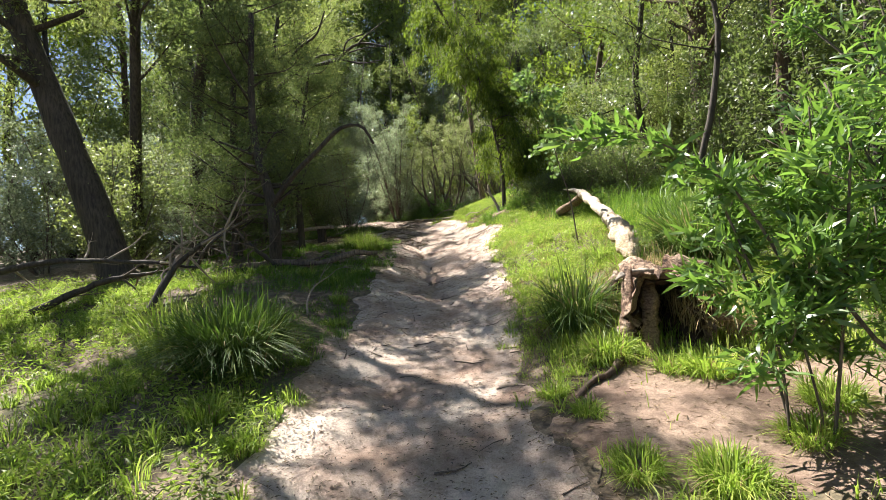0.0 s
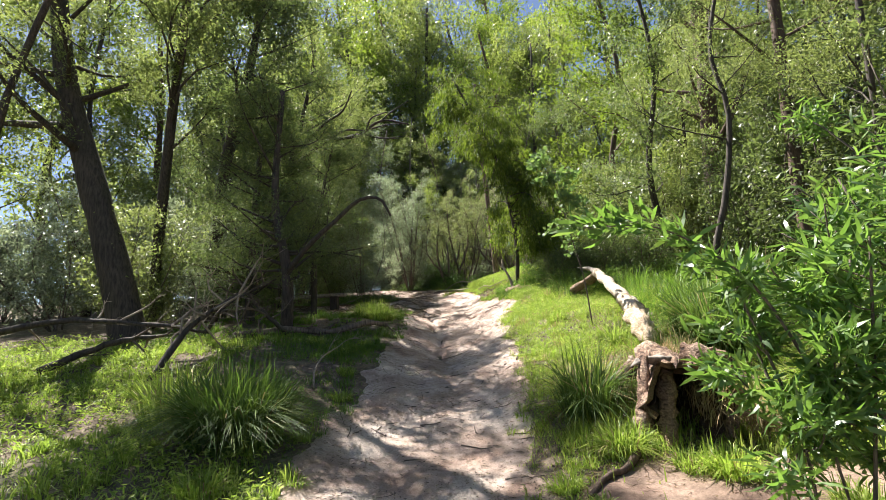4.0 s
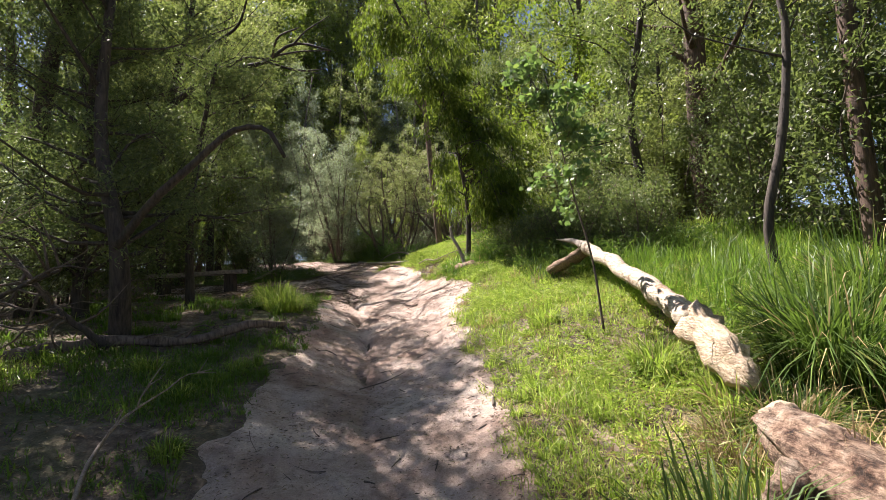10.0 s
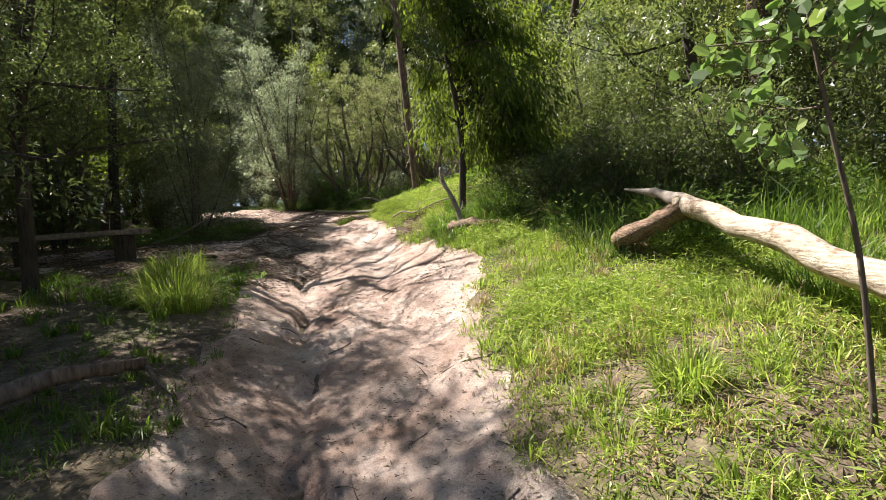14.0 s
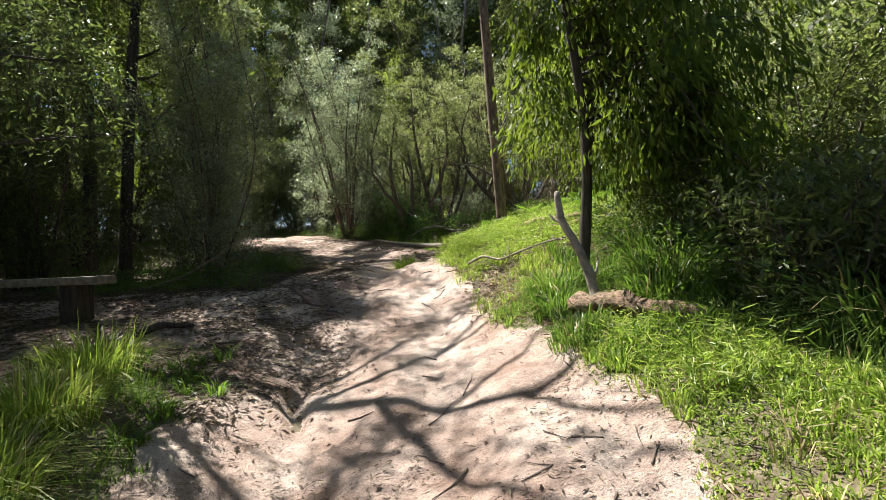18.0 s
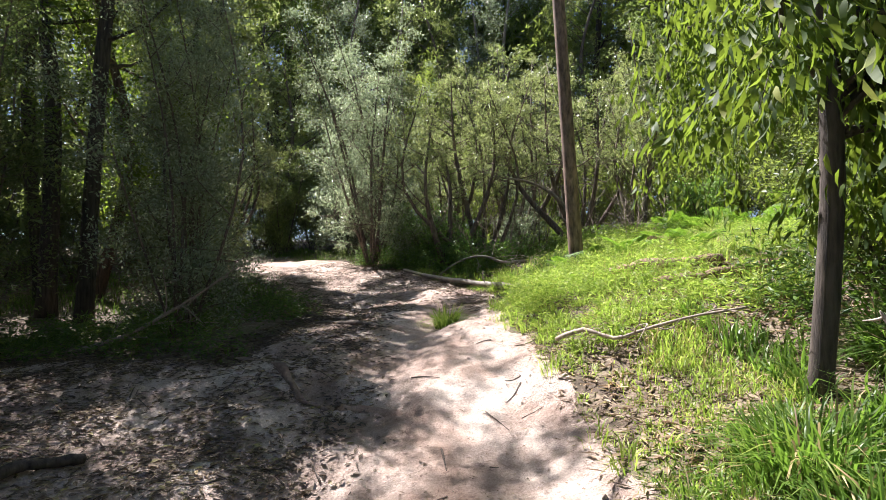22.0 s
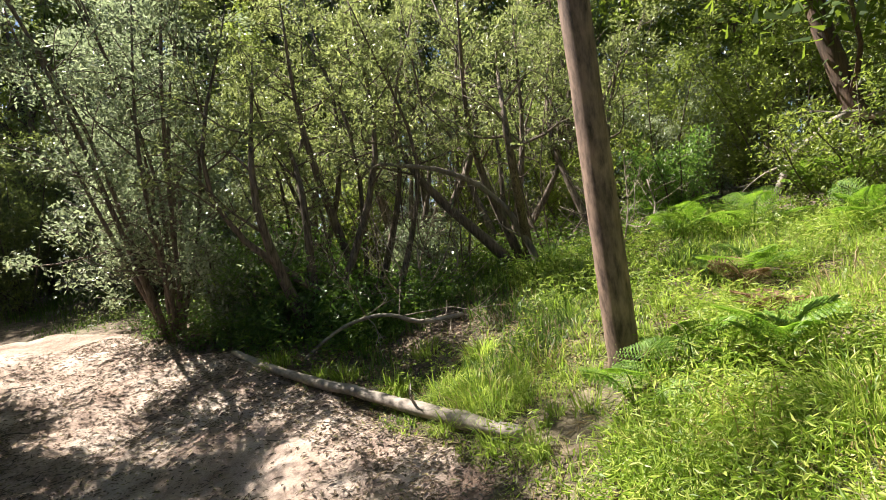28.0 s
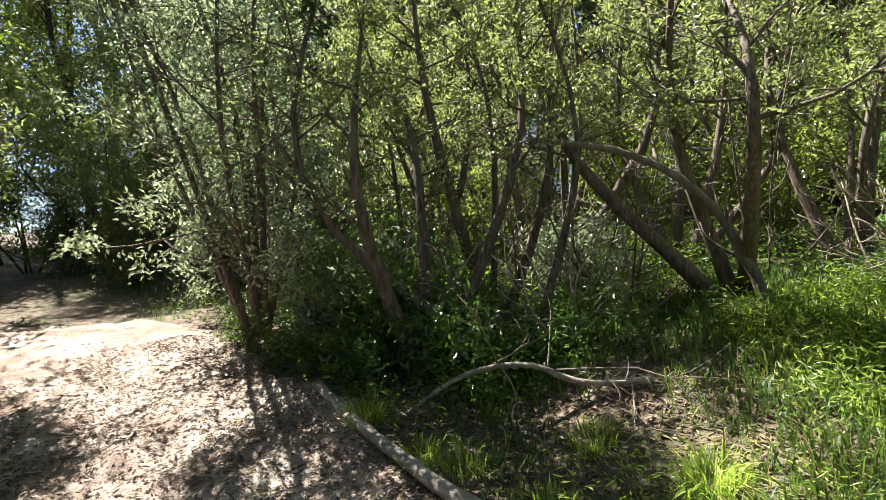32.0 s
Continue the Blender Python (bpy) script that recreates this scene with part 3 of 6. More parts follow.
def shrub(label, x, y, high, wide, leaf, per, leaf_size, seed, stems=6, lean=(0, 0), bark=TWIG, spread=0.13, start=0.12, category="shrub", name="shrub", group="", long=False,
          hang=0.0, twigs=4, thick=0.018, limbs=9, rise=0.5, z=None, whole=False, jitter=0.8, bend=0.25, far=False, keep=0.3, crook=0.07):
    """Several stems from one root, each with its own limbs, and the leaves of them all."""
    rng = np.random.default_rng(seed)
    top = thing(name, label, category, group)
    c, alls, allw = Heap(), [], []
    one = Heap()
    for k in range(stems):
        b = one if whole else Heap()
        az = 2 * np.pi * (k + rng.uniform(-0.3, 0.3)) / stems
        out = wide * rng.uniform(0.25, 0.75)
        foot = np.array([x + 0.10 * np.cos(az), y + 0.10 * np.sin(az), 0])
        foot[2] = (ground_z(foot[0], foot[1]) if z is None else z) - 0.06
        hh = high * rng.uniform(0.65, 1.0)
        tip = foot + [out * np.cos(az) + lean[0] * hh, out * np.sin(az) + lean[1] * hh, hh]
        mid = foot + (tip - foot) * 0.5 + rng.normal(0, crook * high, 3) * [1, 1, 0.3]
        line = smooth_line([foot, mid, tip], 9)
        radii = np.linspace(thick * rng.uniform(0.7, 1.4), 0.006, 9)
        stem(b, line, radii, 6, 0.1, rng)
        s, w = branching(rng, line, radii, limbs, wide * 0.55, rise, start, twigs, 0.0, lambda: b, bare=whole)
        alls.append(s)
        allw.append(w)
        if not whole:
            part("stem", b.mesh("stem", bark), top)
    if whole:
        tagged(part("stem", one.mesh("stem", bark), top), kind="stuff")
    if not per:
        return top
    foliage(c, rng, np.concatenate(alls), np.concatenate(allw), per, spread, leaf_size[0], leaf_size[1], hang, long, bend, jitter, far, keep)
    tagged(part("crown", c.mesh("crown", leaf, long), top), kind="stuff")
    return top


def on(x, y, dz=0.0):
    return (x, y, ground_z(x, y) + dz)


def rod(name, label, category, points, r0, r1, mat, seed, rough=0.1, sides=9, steps=16, twigs=0, twig_len=0.3, twig_mat=None):
    """A stick, log or dead branch along a line, with its side twigs as parts."""
    rng = np.random.default_rng(seed)
    line = smooth_line(points, steps)
    line[1:-1] += rng.normal(0, r0 * 0.12, (steps - 2, 3))
    h = Heap()
    stem(h, line, np.linspace(r0, r1, steps), sides, rough, rng)
    top = thing(name, label, category)
    part("stem", h.mesh("stem", mat), top)
    for k in range(twigs):
        i = rng.integers(steps // 4, steps)
        d = unit(unit(line[-1] - line[0]) * 0.7 + rng.normal(0, 0.7, 3))
        tl = twig_len * rng.uniform(0.4, 1.2)
        t = Heap()
        q = smooth_line([line[i], line[i] + d * tl * 0.5 + rng.normal(0, 0.1 * tl, 3), line[i] + d * tl + rng.normal(0, 0.12 * tl, 3)], 6)
        stem(t, q, np.linspace(min(r0 * 0.4, 0.02), 0.003, 6), 5)
        for _ in range(3):
            j = rng.integers(2, 6)
            e = unit(d + rng.normal(0, 0.6, 3))
            stem(t, smooth_line([q[j], q[j] + e * tl * 0.2, q[j] + e * tl * 0.4 + rng.normal(0, 0.04, 3)], 4), np.linspace(0.005, 0.002, 4), 4)
        part("twig", t.mesh("twig", twig_mat or mat), top)
    return top

# ---- trees along the trail ----
tree("big leaning dark-barked tree with a twisted limb", [on(-6.05, 9.5, -0.2), (-6.35, 9.5, 3.2), (-6.95, 9.5, 5.2), (-7.6, 9.5, 7.4), (-8.1, 9.7, 9.8)], 0.31, 0.15, BARK_DARK, LEAF_OLIVE, 13, 2.8, 9000, (0.085, 0.03), 11,
     start=0.55)
# crown enlarged and bent in, above the view, to shade tussock and trail start
tree("slender dark trunk standing in sunlit grass", [on(-8.2, 8.4, -0.2), (-8.15, 8.4, 3.4), (-7.7, 8.2, 6.0), (-6.2, 7.6, 8.4), (-4.7, 6.9, 9.8)], 0.085, 0.04, BARK_DARK, LEAF_OLIVE, 17, 2.2, 9000, (0.10, 0.04), 12, start=0.66, spread=0.15, keep=0.5)
tree("dark tree with a limb arching towards the trail", [on(-3.3, 10.0, -0.2), (-3.2, 9.8, 3.2), (-3.5, 10.0, 4.8), (-3.4, 10.2, 7.2)], 0.12, 0.05, BARK_DARK, LEAF_DARK, 34, 1.9, 26000, (0.068, 0.024), 13, start=0.30, spread=0.13, rise=0.35, sweep=2.2,
     extra=[([(-3.2, 9.75, 3.2), (-2.65, 9.5, 3.7), (-2.1, 9.35, 4.1), (-1.65, 9.25, 4.42), (-1.25, 9.2, 4.42), (-1.05, 9.2, 4.08)], 0.058, 0.022)])
tree("dark feathery tree in the shade", [on(-4.7, 11.6, -0.2), (-4.6, 11.5, 4.0), (-4.3, 11.6, 8.0)], 0.11, 0.04, BARK_DARK, LEAF_DARK, 30, 2.0, 24000, (0.07, 0.025), 131, spread=0.15, start=0.2, rise=0.35)
tree("dark feathery tree in the shade", [on(-3.6, 12.9, -0.2), (-3.5, 12.9, 4.6), (-3.0, 12.9, 7.0)], 0.08, 0.03, BARK_DARK, LEAF_DARK, 28, 1.6, 18000, (0.07, 0.024), 132, spread=0.13, start=0.30, rise=0.35)
tree("straight smooth-barked young gum trunk like a pole", [on(1.58, 19.5, -0.2), (1.5, 19.4, 5.0), (1.38, 19.25, 7.5), (1.2, 19.0, 11.5)], 0.105, 0.07, BARK_POLE, LEAF_GUM, 9, 1.8, 6000, (0.10, 0.02), 14, start=0.72, hang=0.8, rough=0.03, sides=20)
# the top is bent over the trail, above the view, to shade the bank
gum = tree("young gum tree with drooping leafy branches", [on(1.8, 14.95, -0.2), (1.87, 14.85, 4.2), (1.78, 14.8, 5.2), (1.4, 14.6, 7.0), (0.3, 14.2, 9.3)], 0.056, 0.028, BARK_DARK, LEAF_GUM, 66, 1.5, 36000, (0.115, 0.026), 15, jitter=0.45, sweep=-0.4, keep=0.85, start=0.27, rise=0.30, droop=0.62, hang=1.4, long=True, spread=0.10, cone=0.1)
rng = np.random.default_rng(151)
for name, pts in (("low_branch", [(1.78, 14.8, 5.3), (1.66, 15.3, 5.75), (1.55, 15.75, 5.6), (1.5, 16.1, 5.1)]), ("low_branch", [(1.66, 15.3, 5.75), (1.85, 15.7, 5.85), (1.95, 16.0, 5.5), (2.0, 16.2, 5.0)])):
    line = smooth_line(pts, 14)
    h = Heap()
    stem(h, line, np.linspace(0.018, 0.004, 14), 6)
    part(name, h.mesh(name, BARK_DARK), gum)
    c, n = Heap(), 1100
    base = line[rng.integers(5, 14, n)] + rng.normal(0, 0.14, (n, 3)) * [1, 1, 0.5] - np.array([0, 0, 1.0]) * rng.uniform(0, 0.95, (n, 1)) ** 1.3
    leaves(c, base, rng.normal(0, 0.4, (n, 3)) + [0, 0, -1.3], 0.095 * rng.uniform(0.6, 1.2, n), 0.022 * rng.uniform(0.7, 1.2, n), rng, long=True)
    tagged(part("hanging_leaves", c.mesh("hanging_leaves", LEAF_GUM, True), gum), kind="stuff")
tree("tall dark trunk behind the shrubs", [on(-6.6, 19.9, -0.2), (-6.5, 19.9, 6.5), (-6.8, 19.9, 9.0), (-7.0, 20, 12)], 0.12, 0.08, BARK_DARK, LEAF_OLIVE, 12, 2.4, 10000, (0.075, 0.024), 16, start=0.5)
tree("tall forked dark trunk behind the shrubs", [on(-7.6, 21, -0.2), (-7.9, 21, 6.5), (-8.4, 21.6, 9.2), (-8.8, 22, 12)], 0.12, 0.08, BARK_DARK, LEAF_OLIVE, 12, 2.4, 10000, (0.075, 0.024), 17, start=0.5)
tree("slanting dark trunk above tall grass", [on(4.7, 9.0, -0.2), (4.62, 9.0, 3.0), (4.95, 9.0, 4.1), (5.25, 9.1, 5.6), (5.2, 9.3, 7.0), (5.8, 9.5, 9.0)], 0.06, 0.035, BARK_DARK, LEAF_OLIVE, 12, 2.0, 9000, (0.065, 0.02), 18, start=0.5)
tree("large reddish-barked tree in the wood", [on(8.2, 15.5, -0.2), (8.2, 15.6, 6), (8.5, 15.8, 10), (8.7, 16, 14)], 0.32, 0.18, BARK_RED, LEAF_OLIVE, 14, 3.2, 12000, (0.08, 0.025), 19, start=0.4)
tree("tall reddish-barked gum tree", [on(6.6, 9.6, -0.2), (6.7, 9.7, 5), (6.9, 9.8, 9), (7.0, 10, 13)], 0.14, 0.09, BARK_RED, LEAF_OLIVE, 14, 2.8, 12000, (0.07, 0.022), 20, start=0.42)
tree("thin dark sapling among tall grass", [on(5.6, 6.6, -0.2), (5.7, 6.6, 4.0), (5.8, 6.5, 8.5)], 0.06, 0.03, BARK_DARK, LEAF_OLIVE, 12, 1.8, 9000, (0.06, 0.018), 21, start=0.45)

# added tree: its crown stands sunward of the trail to shade it
tree("added dark-leaved tree to shade the trail", [on(-6.0, 12.4, -0.2), (-5.7, 12.3, 6.0), (-4.9, 12.1, 9.0), (-4.4, 12.0, 11.5)], 0.16, 0.06, BARK_DARK, LEAF_DARK, 26, 2.9, 22000, (0.12, 0.05), 133, start=0.42, spread=0.2, keep=0.65)

# added tree: its high limbs are laid to throw branch shadows on the trail
tree("added open-branched tree near the bench, for branch shadows", [on(-5.7, 16.5, -0.2), (-5.6, 16.5, 6.5), (-4.9, 16.2, 9.0), (-4.3, 15.9, 11.0)], 0.11, 0.05, BARK_DARK, LEAF_OLIVE, 16, 2.5, 5200, (0.11, 0.04), 134, start=0.32, spread=0.16, twigs=6,
     extra=[([(-5.3, 16.4, 7.6), (-4.2, 16.5, 8.5), (-3.0, 16.3, 8.6), (-2.1, 15.9, 8.9), (-1.2, 15.9, 8.7)], 0.075, 0.025), ([(-3.6, 16.4, 8.55), (-3.0, 16.9, 8.9), (-2.3, 17.2, 8.8), (-1.6, 17.6, 9.0)], 0.045, 0.015),
            ([(-3.0, 16.3, 8.6), (-2.6, 15.6, 8.4), (-2.3, 15.0, 8.6), (-1.7, 14.4, 8.5)], 0.045, 0.015), ([(-5.0, 16.3, 8.2), (-4.0, 15.7, 8.8), (-3.2, 15.0, 8.9), (-2.7, 14.1, 9.1)], 0.055, 0.02), ([(-4.2, 16.5, 8.5), (-3.6, 17.2, 9.2), (-2.9, 17.9, 9.4)], 0.05, 0.02), ([(-2.6, 16.1, 8.7), (-2.0, 16.5, 9.0), (-1.3, 16.7, 9.1)], 0.03, 0.01), ([(-2.1, 15.9, 8.9), (-1.7, 15.3, 8.9), (-1.1, 15.0, 9.1)], 0.03, 0.01), ([(-2.6, 17.1, 8.85), (-2.1, 17.7, 9.0), (-1.8, 18.3, 9.2)], 0.025, 0.01)])

# added to shade the left verge from above the view
tree("added gum tree with an overhanging crown for shade", [on(-6.7, 11.2, -0.2), (-6.3, 10.7, 4.5), (-5.2, 9.5, 8.5), (-4.3, 8.8, 12.0)], 0.13, 0.06, BARK_DARK, LEAF_OLIVE, 20, 2.6, 10000, (0.11, 0.045), 135, start=0.46, spread=0.16, sweep=-0.6, keep=0.45)

# added for dappled shade on the trail before the bend
tree("added slim tree with a high crown to dapple the bend", [on(-6.4, 22.6, -0.2), (-6.2, 22.7, 7.0), (-5.4, 23.0, 10.5), (-4.9, 23.3, 13.0)], 0.10, 0.05, BARK_DARK, LEAF_OLIVE, 20, 2.7, 9500, (0.12, 0.046), 136, start=0.42, spread=0.13, keep=0.4)

# added to block the sun over the bench
tree("added leafy tree shading the bench", [on(-5.6, 19.4, -0.2), (-5.4, 19.4, 6.0), (-5.1, 19.4, 9.0), (-4.8, 19.4, 11.0)], 0.12, 0.05, BARK_DARK, LEAF_OLIVE, 22, 2.3, 14000, (0.10, 0.04), 137, start=0.42, spread=0.15, keep=0.6)

# added shade tree, its foot kept out of view
tree("added leaning tree shading the bend of the trail", [on(-7.0, 24.8, -0.2), (-6.6, 24.4, 7.0), (-5.8, 23.8, 9.5), (-5.2, 23.4, 11.0)], 0.10, 0.05, BARK_DARK, LEAF_OLIVE, 20, 1.9, 11000, (0.12, 0.05), 138, start=0.55, spread=0.12, keep=0.45)

for k, (x, y, tall, reach, leaf, bark, lean) in enumerate([(-4.6, 33.0, 11, 2.6, LEAF_GREY, BARK_TEA, 0.4), (-1.2, 32.6, 10.5, 2.5, LEAF_OLIVE, BARK_TEA, -0.5), (1.8, 33.0, 11, 2.6, LEAF_GREY, BARK_GREY, 0.3), (4.8, 31.6, 10, 2.4, LEAF_OLIVE, BARK_TEA, 0.6),
                                                       (-8.6, 33.5, 11.5, 2.8, LEAF_OLIVE, BARK_DARK, 0.5), (-2.9, 36.0, 13, 3.0, LEAF_YELLOW, BARK_GREY, 0.2), (7.8, 32.4, 10.5, 2.6, LEAF_YELLOW, BARK_TEA, -0.4), (0.6, 36.6, 13.5, 3.0, LEAF_OLIVE, BARK_GREY, -0.3), (-3.9, 30.2, 6.6, 2.1, LEAF_GREY, BARK_TEA, 0.3), (-1.2, 30.6, 6.2, 2.0, LEAF_YELLOW, BARK_TEA, -0.3), (1.4, 30.4, 6.4, 2.0, LEAF_OLIVE, BARK_TEA, 0.3), (-6.6, 31.0, 7.0, 2.2, LEAF_OLIVE, BARK_TEA, -0.2)]):
    z = ground_z(x, y)
    tree("tall sunlit tea-tree with airy grey-green foliage", [(x, y, z - 0.2), (x + lean, y, z + tall * 0.3), (x - lean * 0.5, y, z + tall * 0.65), (x + lean, y, z + tall)], 0.11, 0.04, bark, leaf, 26, reach, 8500, (0.105, 0.046), 240 + k, start=0.16, spread=0.13, twigs=6, rise=0.5, keep=0.5, whole=True, far=True, group="tea-trees behind the thicket")

# ---- shrubs along the trail ----
# pale grey leaves stand in for the lens haze over this shaded shrub
shrub("dense shaded shrub beside the trail, leaves paled for lens haze", -3.35, 18.15, 4.6, 1.35, LEAF_GREY, 36000, (0.052, 0.021), 31, 10, limbs=14, spread=0.13, rise=0.3, start=0.04)
shrub("dense dark shrub behind the bench", -5.8, 17.6, 6.0, 1.8, LEAF_DARK, 26000, (0.065, 0.025), 32, 9, limbs=13, spread=0.14, rise=0.3, start=0.04)
shrub("low dark shrub by the trail", -4.9, 20.6, 3.0, 1.1, LEAF_DARK, 12000, (0.08, 0.03), 35, 9, spread=0.11, rise=0.3, start=0.04)
shrub("grey-green shrub with glossy small leaves", -2.2, 24.0, 5.8, 2.0, LEAF_GREY, 22000, (0.072, 0.032), 33, 13, lean=(-0.04, -0.16), bark=BARK_TEA, thick=0.03, limbs=15, spread=0.085, rise=0.35, start=0.12, keep=0.3)
shrub("tall grey-green shrub with glossy leaves", -3.4, 27.2, 4.2, 1.9, LEAF_GREY, 14000, (0.09, 0.04), 34, 9, thick=0.03, limbs=13, spread=0.13, rise=0.3, start=0.06)
shrub("dense olive shrub at the bend of the trail", -5.3, 22.3, 5.4, 1.5, LEAF_TEA, 16000, (0.08, 0.034), 37, 8, bark=BARK_TEA, thick=0.03, limbs=12, spread=0.10, start=0.08, keep=0.5)
shrub("low leafy shrub at the trail's edge", -0.9, 23.3, 1.3, 0.8, LEAF_LANCE, 9000, (0.055, 0.024), 36, 8)
for k, (x, y, hgt, lx, per, n) in enumerate([(-0.55, 24.3, 5.0, -0.06, 9000, 4), (0.35, 23.6, 4.6, -0.12, 7500, 4), (1.1, 24.6, 5.0, 0.05, 7500, 5), (2.18, 22.4, 4.2, -0.16, 4200, 3), (0.45, 22.7, 4.6, -0.12, 4500, 2), (-0.35, 22.75, 4.4, 0.02, 4500, 3), (2.7, 24.2, 4.8, 0.08, 6500, 4), (3.6, 22.9, 4.0, 0.1, 5500, 4), (1.9, 26.2, 6.0, 0.0, 7500, 5), (0.1, 26.2, 6.0, 0.05, 7500, 5), (4.6, 25.2, 5.4, 0.0, 7000, 5)]):
    shrub("crooked brown-stemmed tea-tree with small grey-green leaves", x, y, hgt, 1.4, LEAF_TEA, int(per * 0.85), (0.064, 0.027), 40 + k, n, lean=(lx, 0), bark=BARK_TEA, thick=0.058, limbs=13, twigs=5, start=0.40, spread=0.065, rise=0.4, keep=0.32 if per > 7900 else 0.18, crook=0.12, group="tea-tree thicket", name="tea_tree")
for k, (x, y, hgt) in enumerate([(0.15, 22.75, 1.7), (0.95, 22.5, 1.3), (1.55, 23.1, 2.2), (-0.45, 23.0, 1.4), (2.75, 22.9, 2.0), (3.1, 21.9, 1.2), (0.6, 24.2, 2.6), (2.2, 25.2, 2.8)]):
    shrub("dead leafless shrub of fine grey twigs", x, y, hgt, 0.9, LEAF_TEA, 0, (0.05, 0.02), 50 + k, 5, bark=TWIG_PALE if k % 2 else BARK_TEA, thick=0.012, limbs=9, twigs=6, start=0.15, rise=0.5, crook=0.1, group="dead twiggy shrubs", name="dead_shrub")
for k, (x, y, hgt, wide, leaf, per) in enumerate([(-0.75, 22.8, 0.95, 0.6, LEAF_LANCE, 6500), (-1.25, 23.4, 1.2, 0.7, LEAF_GREY, 7000), (-0.15, 22.5, 0.75, 0.5, LEAF_LANCE, 4500), (-0.95, 23.2, 1.2, 0.8, LEAF_GREY, 8000), (-0.1, 23.7, 1.0, 0.7, LEAF_LANCE, 6000), (1.2, 23.6, 1.0, 0.7, LEAF_GREY, 5000), (0.8, 25.6, 1.7, 1.0, LEAF_YELLOW, 8000), (2.6, 25.6, 1.8, 1.0, LEAF_YELLOW, 8000), (3.9, 24.4, 1.6, 0.9, LEAF_YELLOW, 7000), (5.0, 23.2, 1.4, 0.9, LEAF_LANCE, 7000), (5.7, 21.2, 1.5, 1.0, LEAF_YELLOW, 7000), (6.0, 19.0, 1.6, 1.0, LEAF_GUM, 7000), (-0.4, 27.2, 3.0, 1.4, LEAF_YELLOW, 9000), (1.4, 28.0, 3.4, 1.5, LEAF_GREY, 9000), (3.4, 27.4, 3.2, 1.5, LEAF_YELLOW, 9000)]):
    shrub("leafy sunlit undergrowth shrub in the thicket", x, y, hgt, wide, leaf, int(per * 0.65), (0.08, 0.033), 140 + k, 7, thick=0.014, limbs=9, spread=0.10, start=0.06, rise=0.45, keep=0.5, group="undergrowth shrubs", name="undergrowth_shrub")
for k, (x, y, hgt, wide) in enumerate([(3.1, 14.5, 1.1, 0.8), (4.1, 15.4, 1.9, 1.1), (3.7, 13.2, 1.0, 0.8), (4.8, 13.9, 2.0, 1.1), (3.3, 16.2, 1.2, 0.9), (4.9, 16.6, 2.2, 1.2), (4.6, 12.2, 1.5, 0.9), (2.65, 12.9, 1.1, 0.75), (3.4, 12.2, 1.25, 0.85), (4.2, 11.7, 1.3, 0.9)]):
    shrub("dark leafy shrub on the shaded bank", x, y, hgt, wide, LEAF_DARK, int(5500 * wide), (0.075, 0.026), 160 + k, 7, thick=0.014, limbs=9, spread=0.11, start=0.05, rise=0.4, keep=0.5, group="shrubs on the bank", name="bank_shrub")


# ---- bushland round about ----
def wild_bush(leaf, seed, count, size):
    return shrub("tangled leafy bush on the woodland floor", 0, 0, 3.5, 1.8, leaf, count, size, seed, 6, z=0.0, group="woodland bushes", whole=True, spread=0.13, limbs=11, start=0.04, name="bush", category="bush", far=True)


def wild_tree(leaf, bark, seed, size, lean):
    return tree("tall slender tree deep in the wood", [(0, 0, -0.4), (lean * 0.7, 0.3, 2.6), (lean * 0.2, -0.2, 5.6), (lean, 0, 9.5)], 0.10, 0.04, bark, leaf, 24, 2.6, 11000, size, seed, start=0.14, spread=0.19, twigs=6, rise=0.55, group="woodland trees", sides=8, whole=True, far=True)


LEAVES = (LEAF_OLIVE, LEAF_DARK, LEAF_YELLOW, LEAF_GREY)
near_bushes = [wild_bush(leaf, 71 + k, 10500, (0.085, 0.038)) for k, leaf in enumerate(LEAVES)]
far_bushes = [wild_bush(leaf, 75 + k, 6500, (0.13, 0.062)) for k, leaf in enumerate(LEAVES)]
woods = [wild_tree(LEAF_OLIVE, BARK_DARK, 81, (0.125, 0.052), 0.5), wild_tree(LEAF_GUM, BARK_RED, 82, (0.14, 0.05), -0.7), wild_tree(LEAF_YELLOW, BARK_DARK, 83, (0.125, 0.052), 0.9), wild_tree(LEAF_DARK, BARK_DARK, 84, (0.125, 0.05), -0.4)]


def clear_of_view(x, y):
    """Keeps the corridor of the trail and its sunny verges open."""
    if y > 21.5:
        if -1 < x < 6 and y < 28.5:
            return False
        return x < trail_mid(y) - 3.2 or x > 6.0 or (y > 27 and x > trail_mid(y) + 2.2)
    left = -8.0 if y < 9.5 else -5.6 if y < 16 else -6.2
    right = 5.8 if y < 9.5 else 4.5 if y < 17 else 6.2
    return x < left or x > right


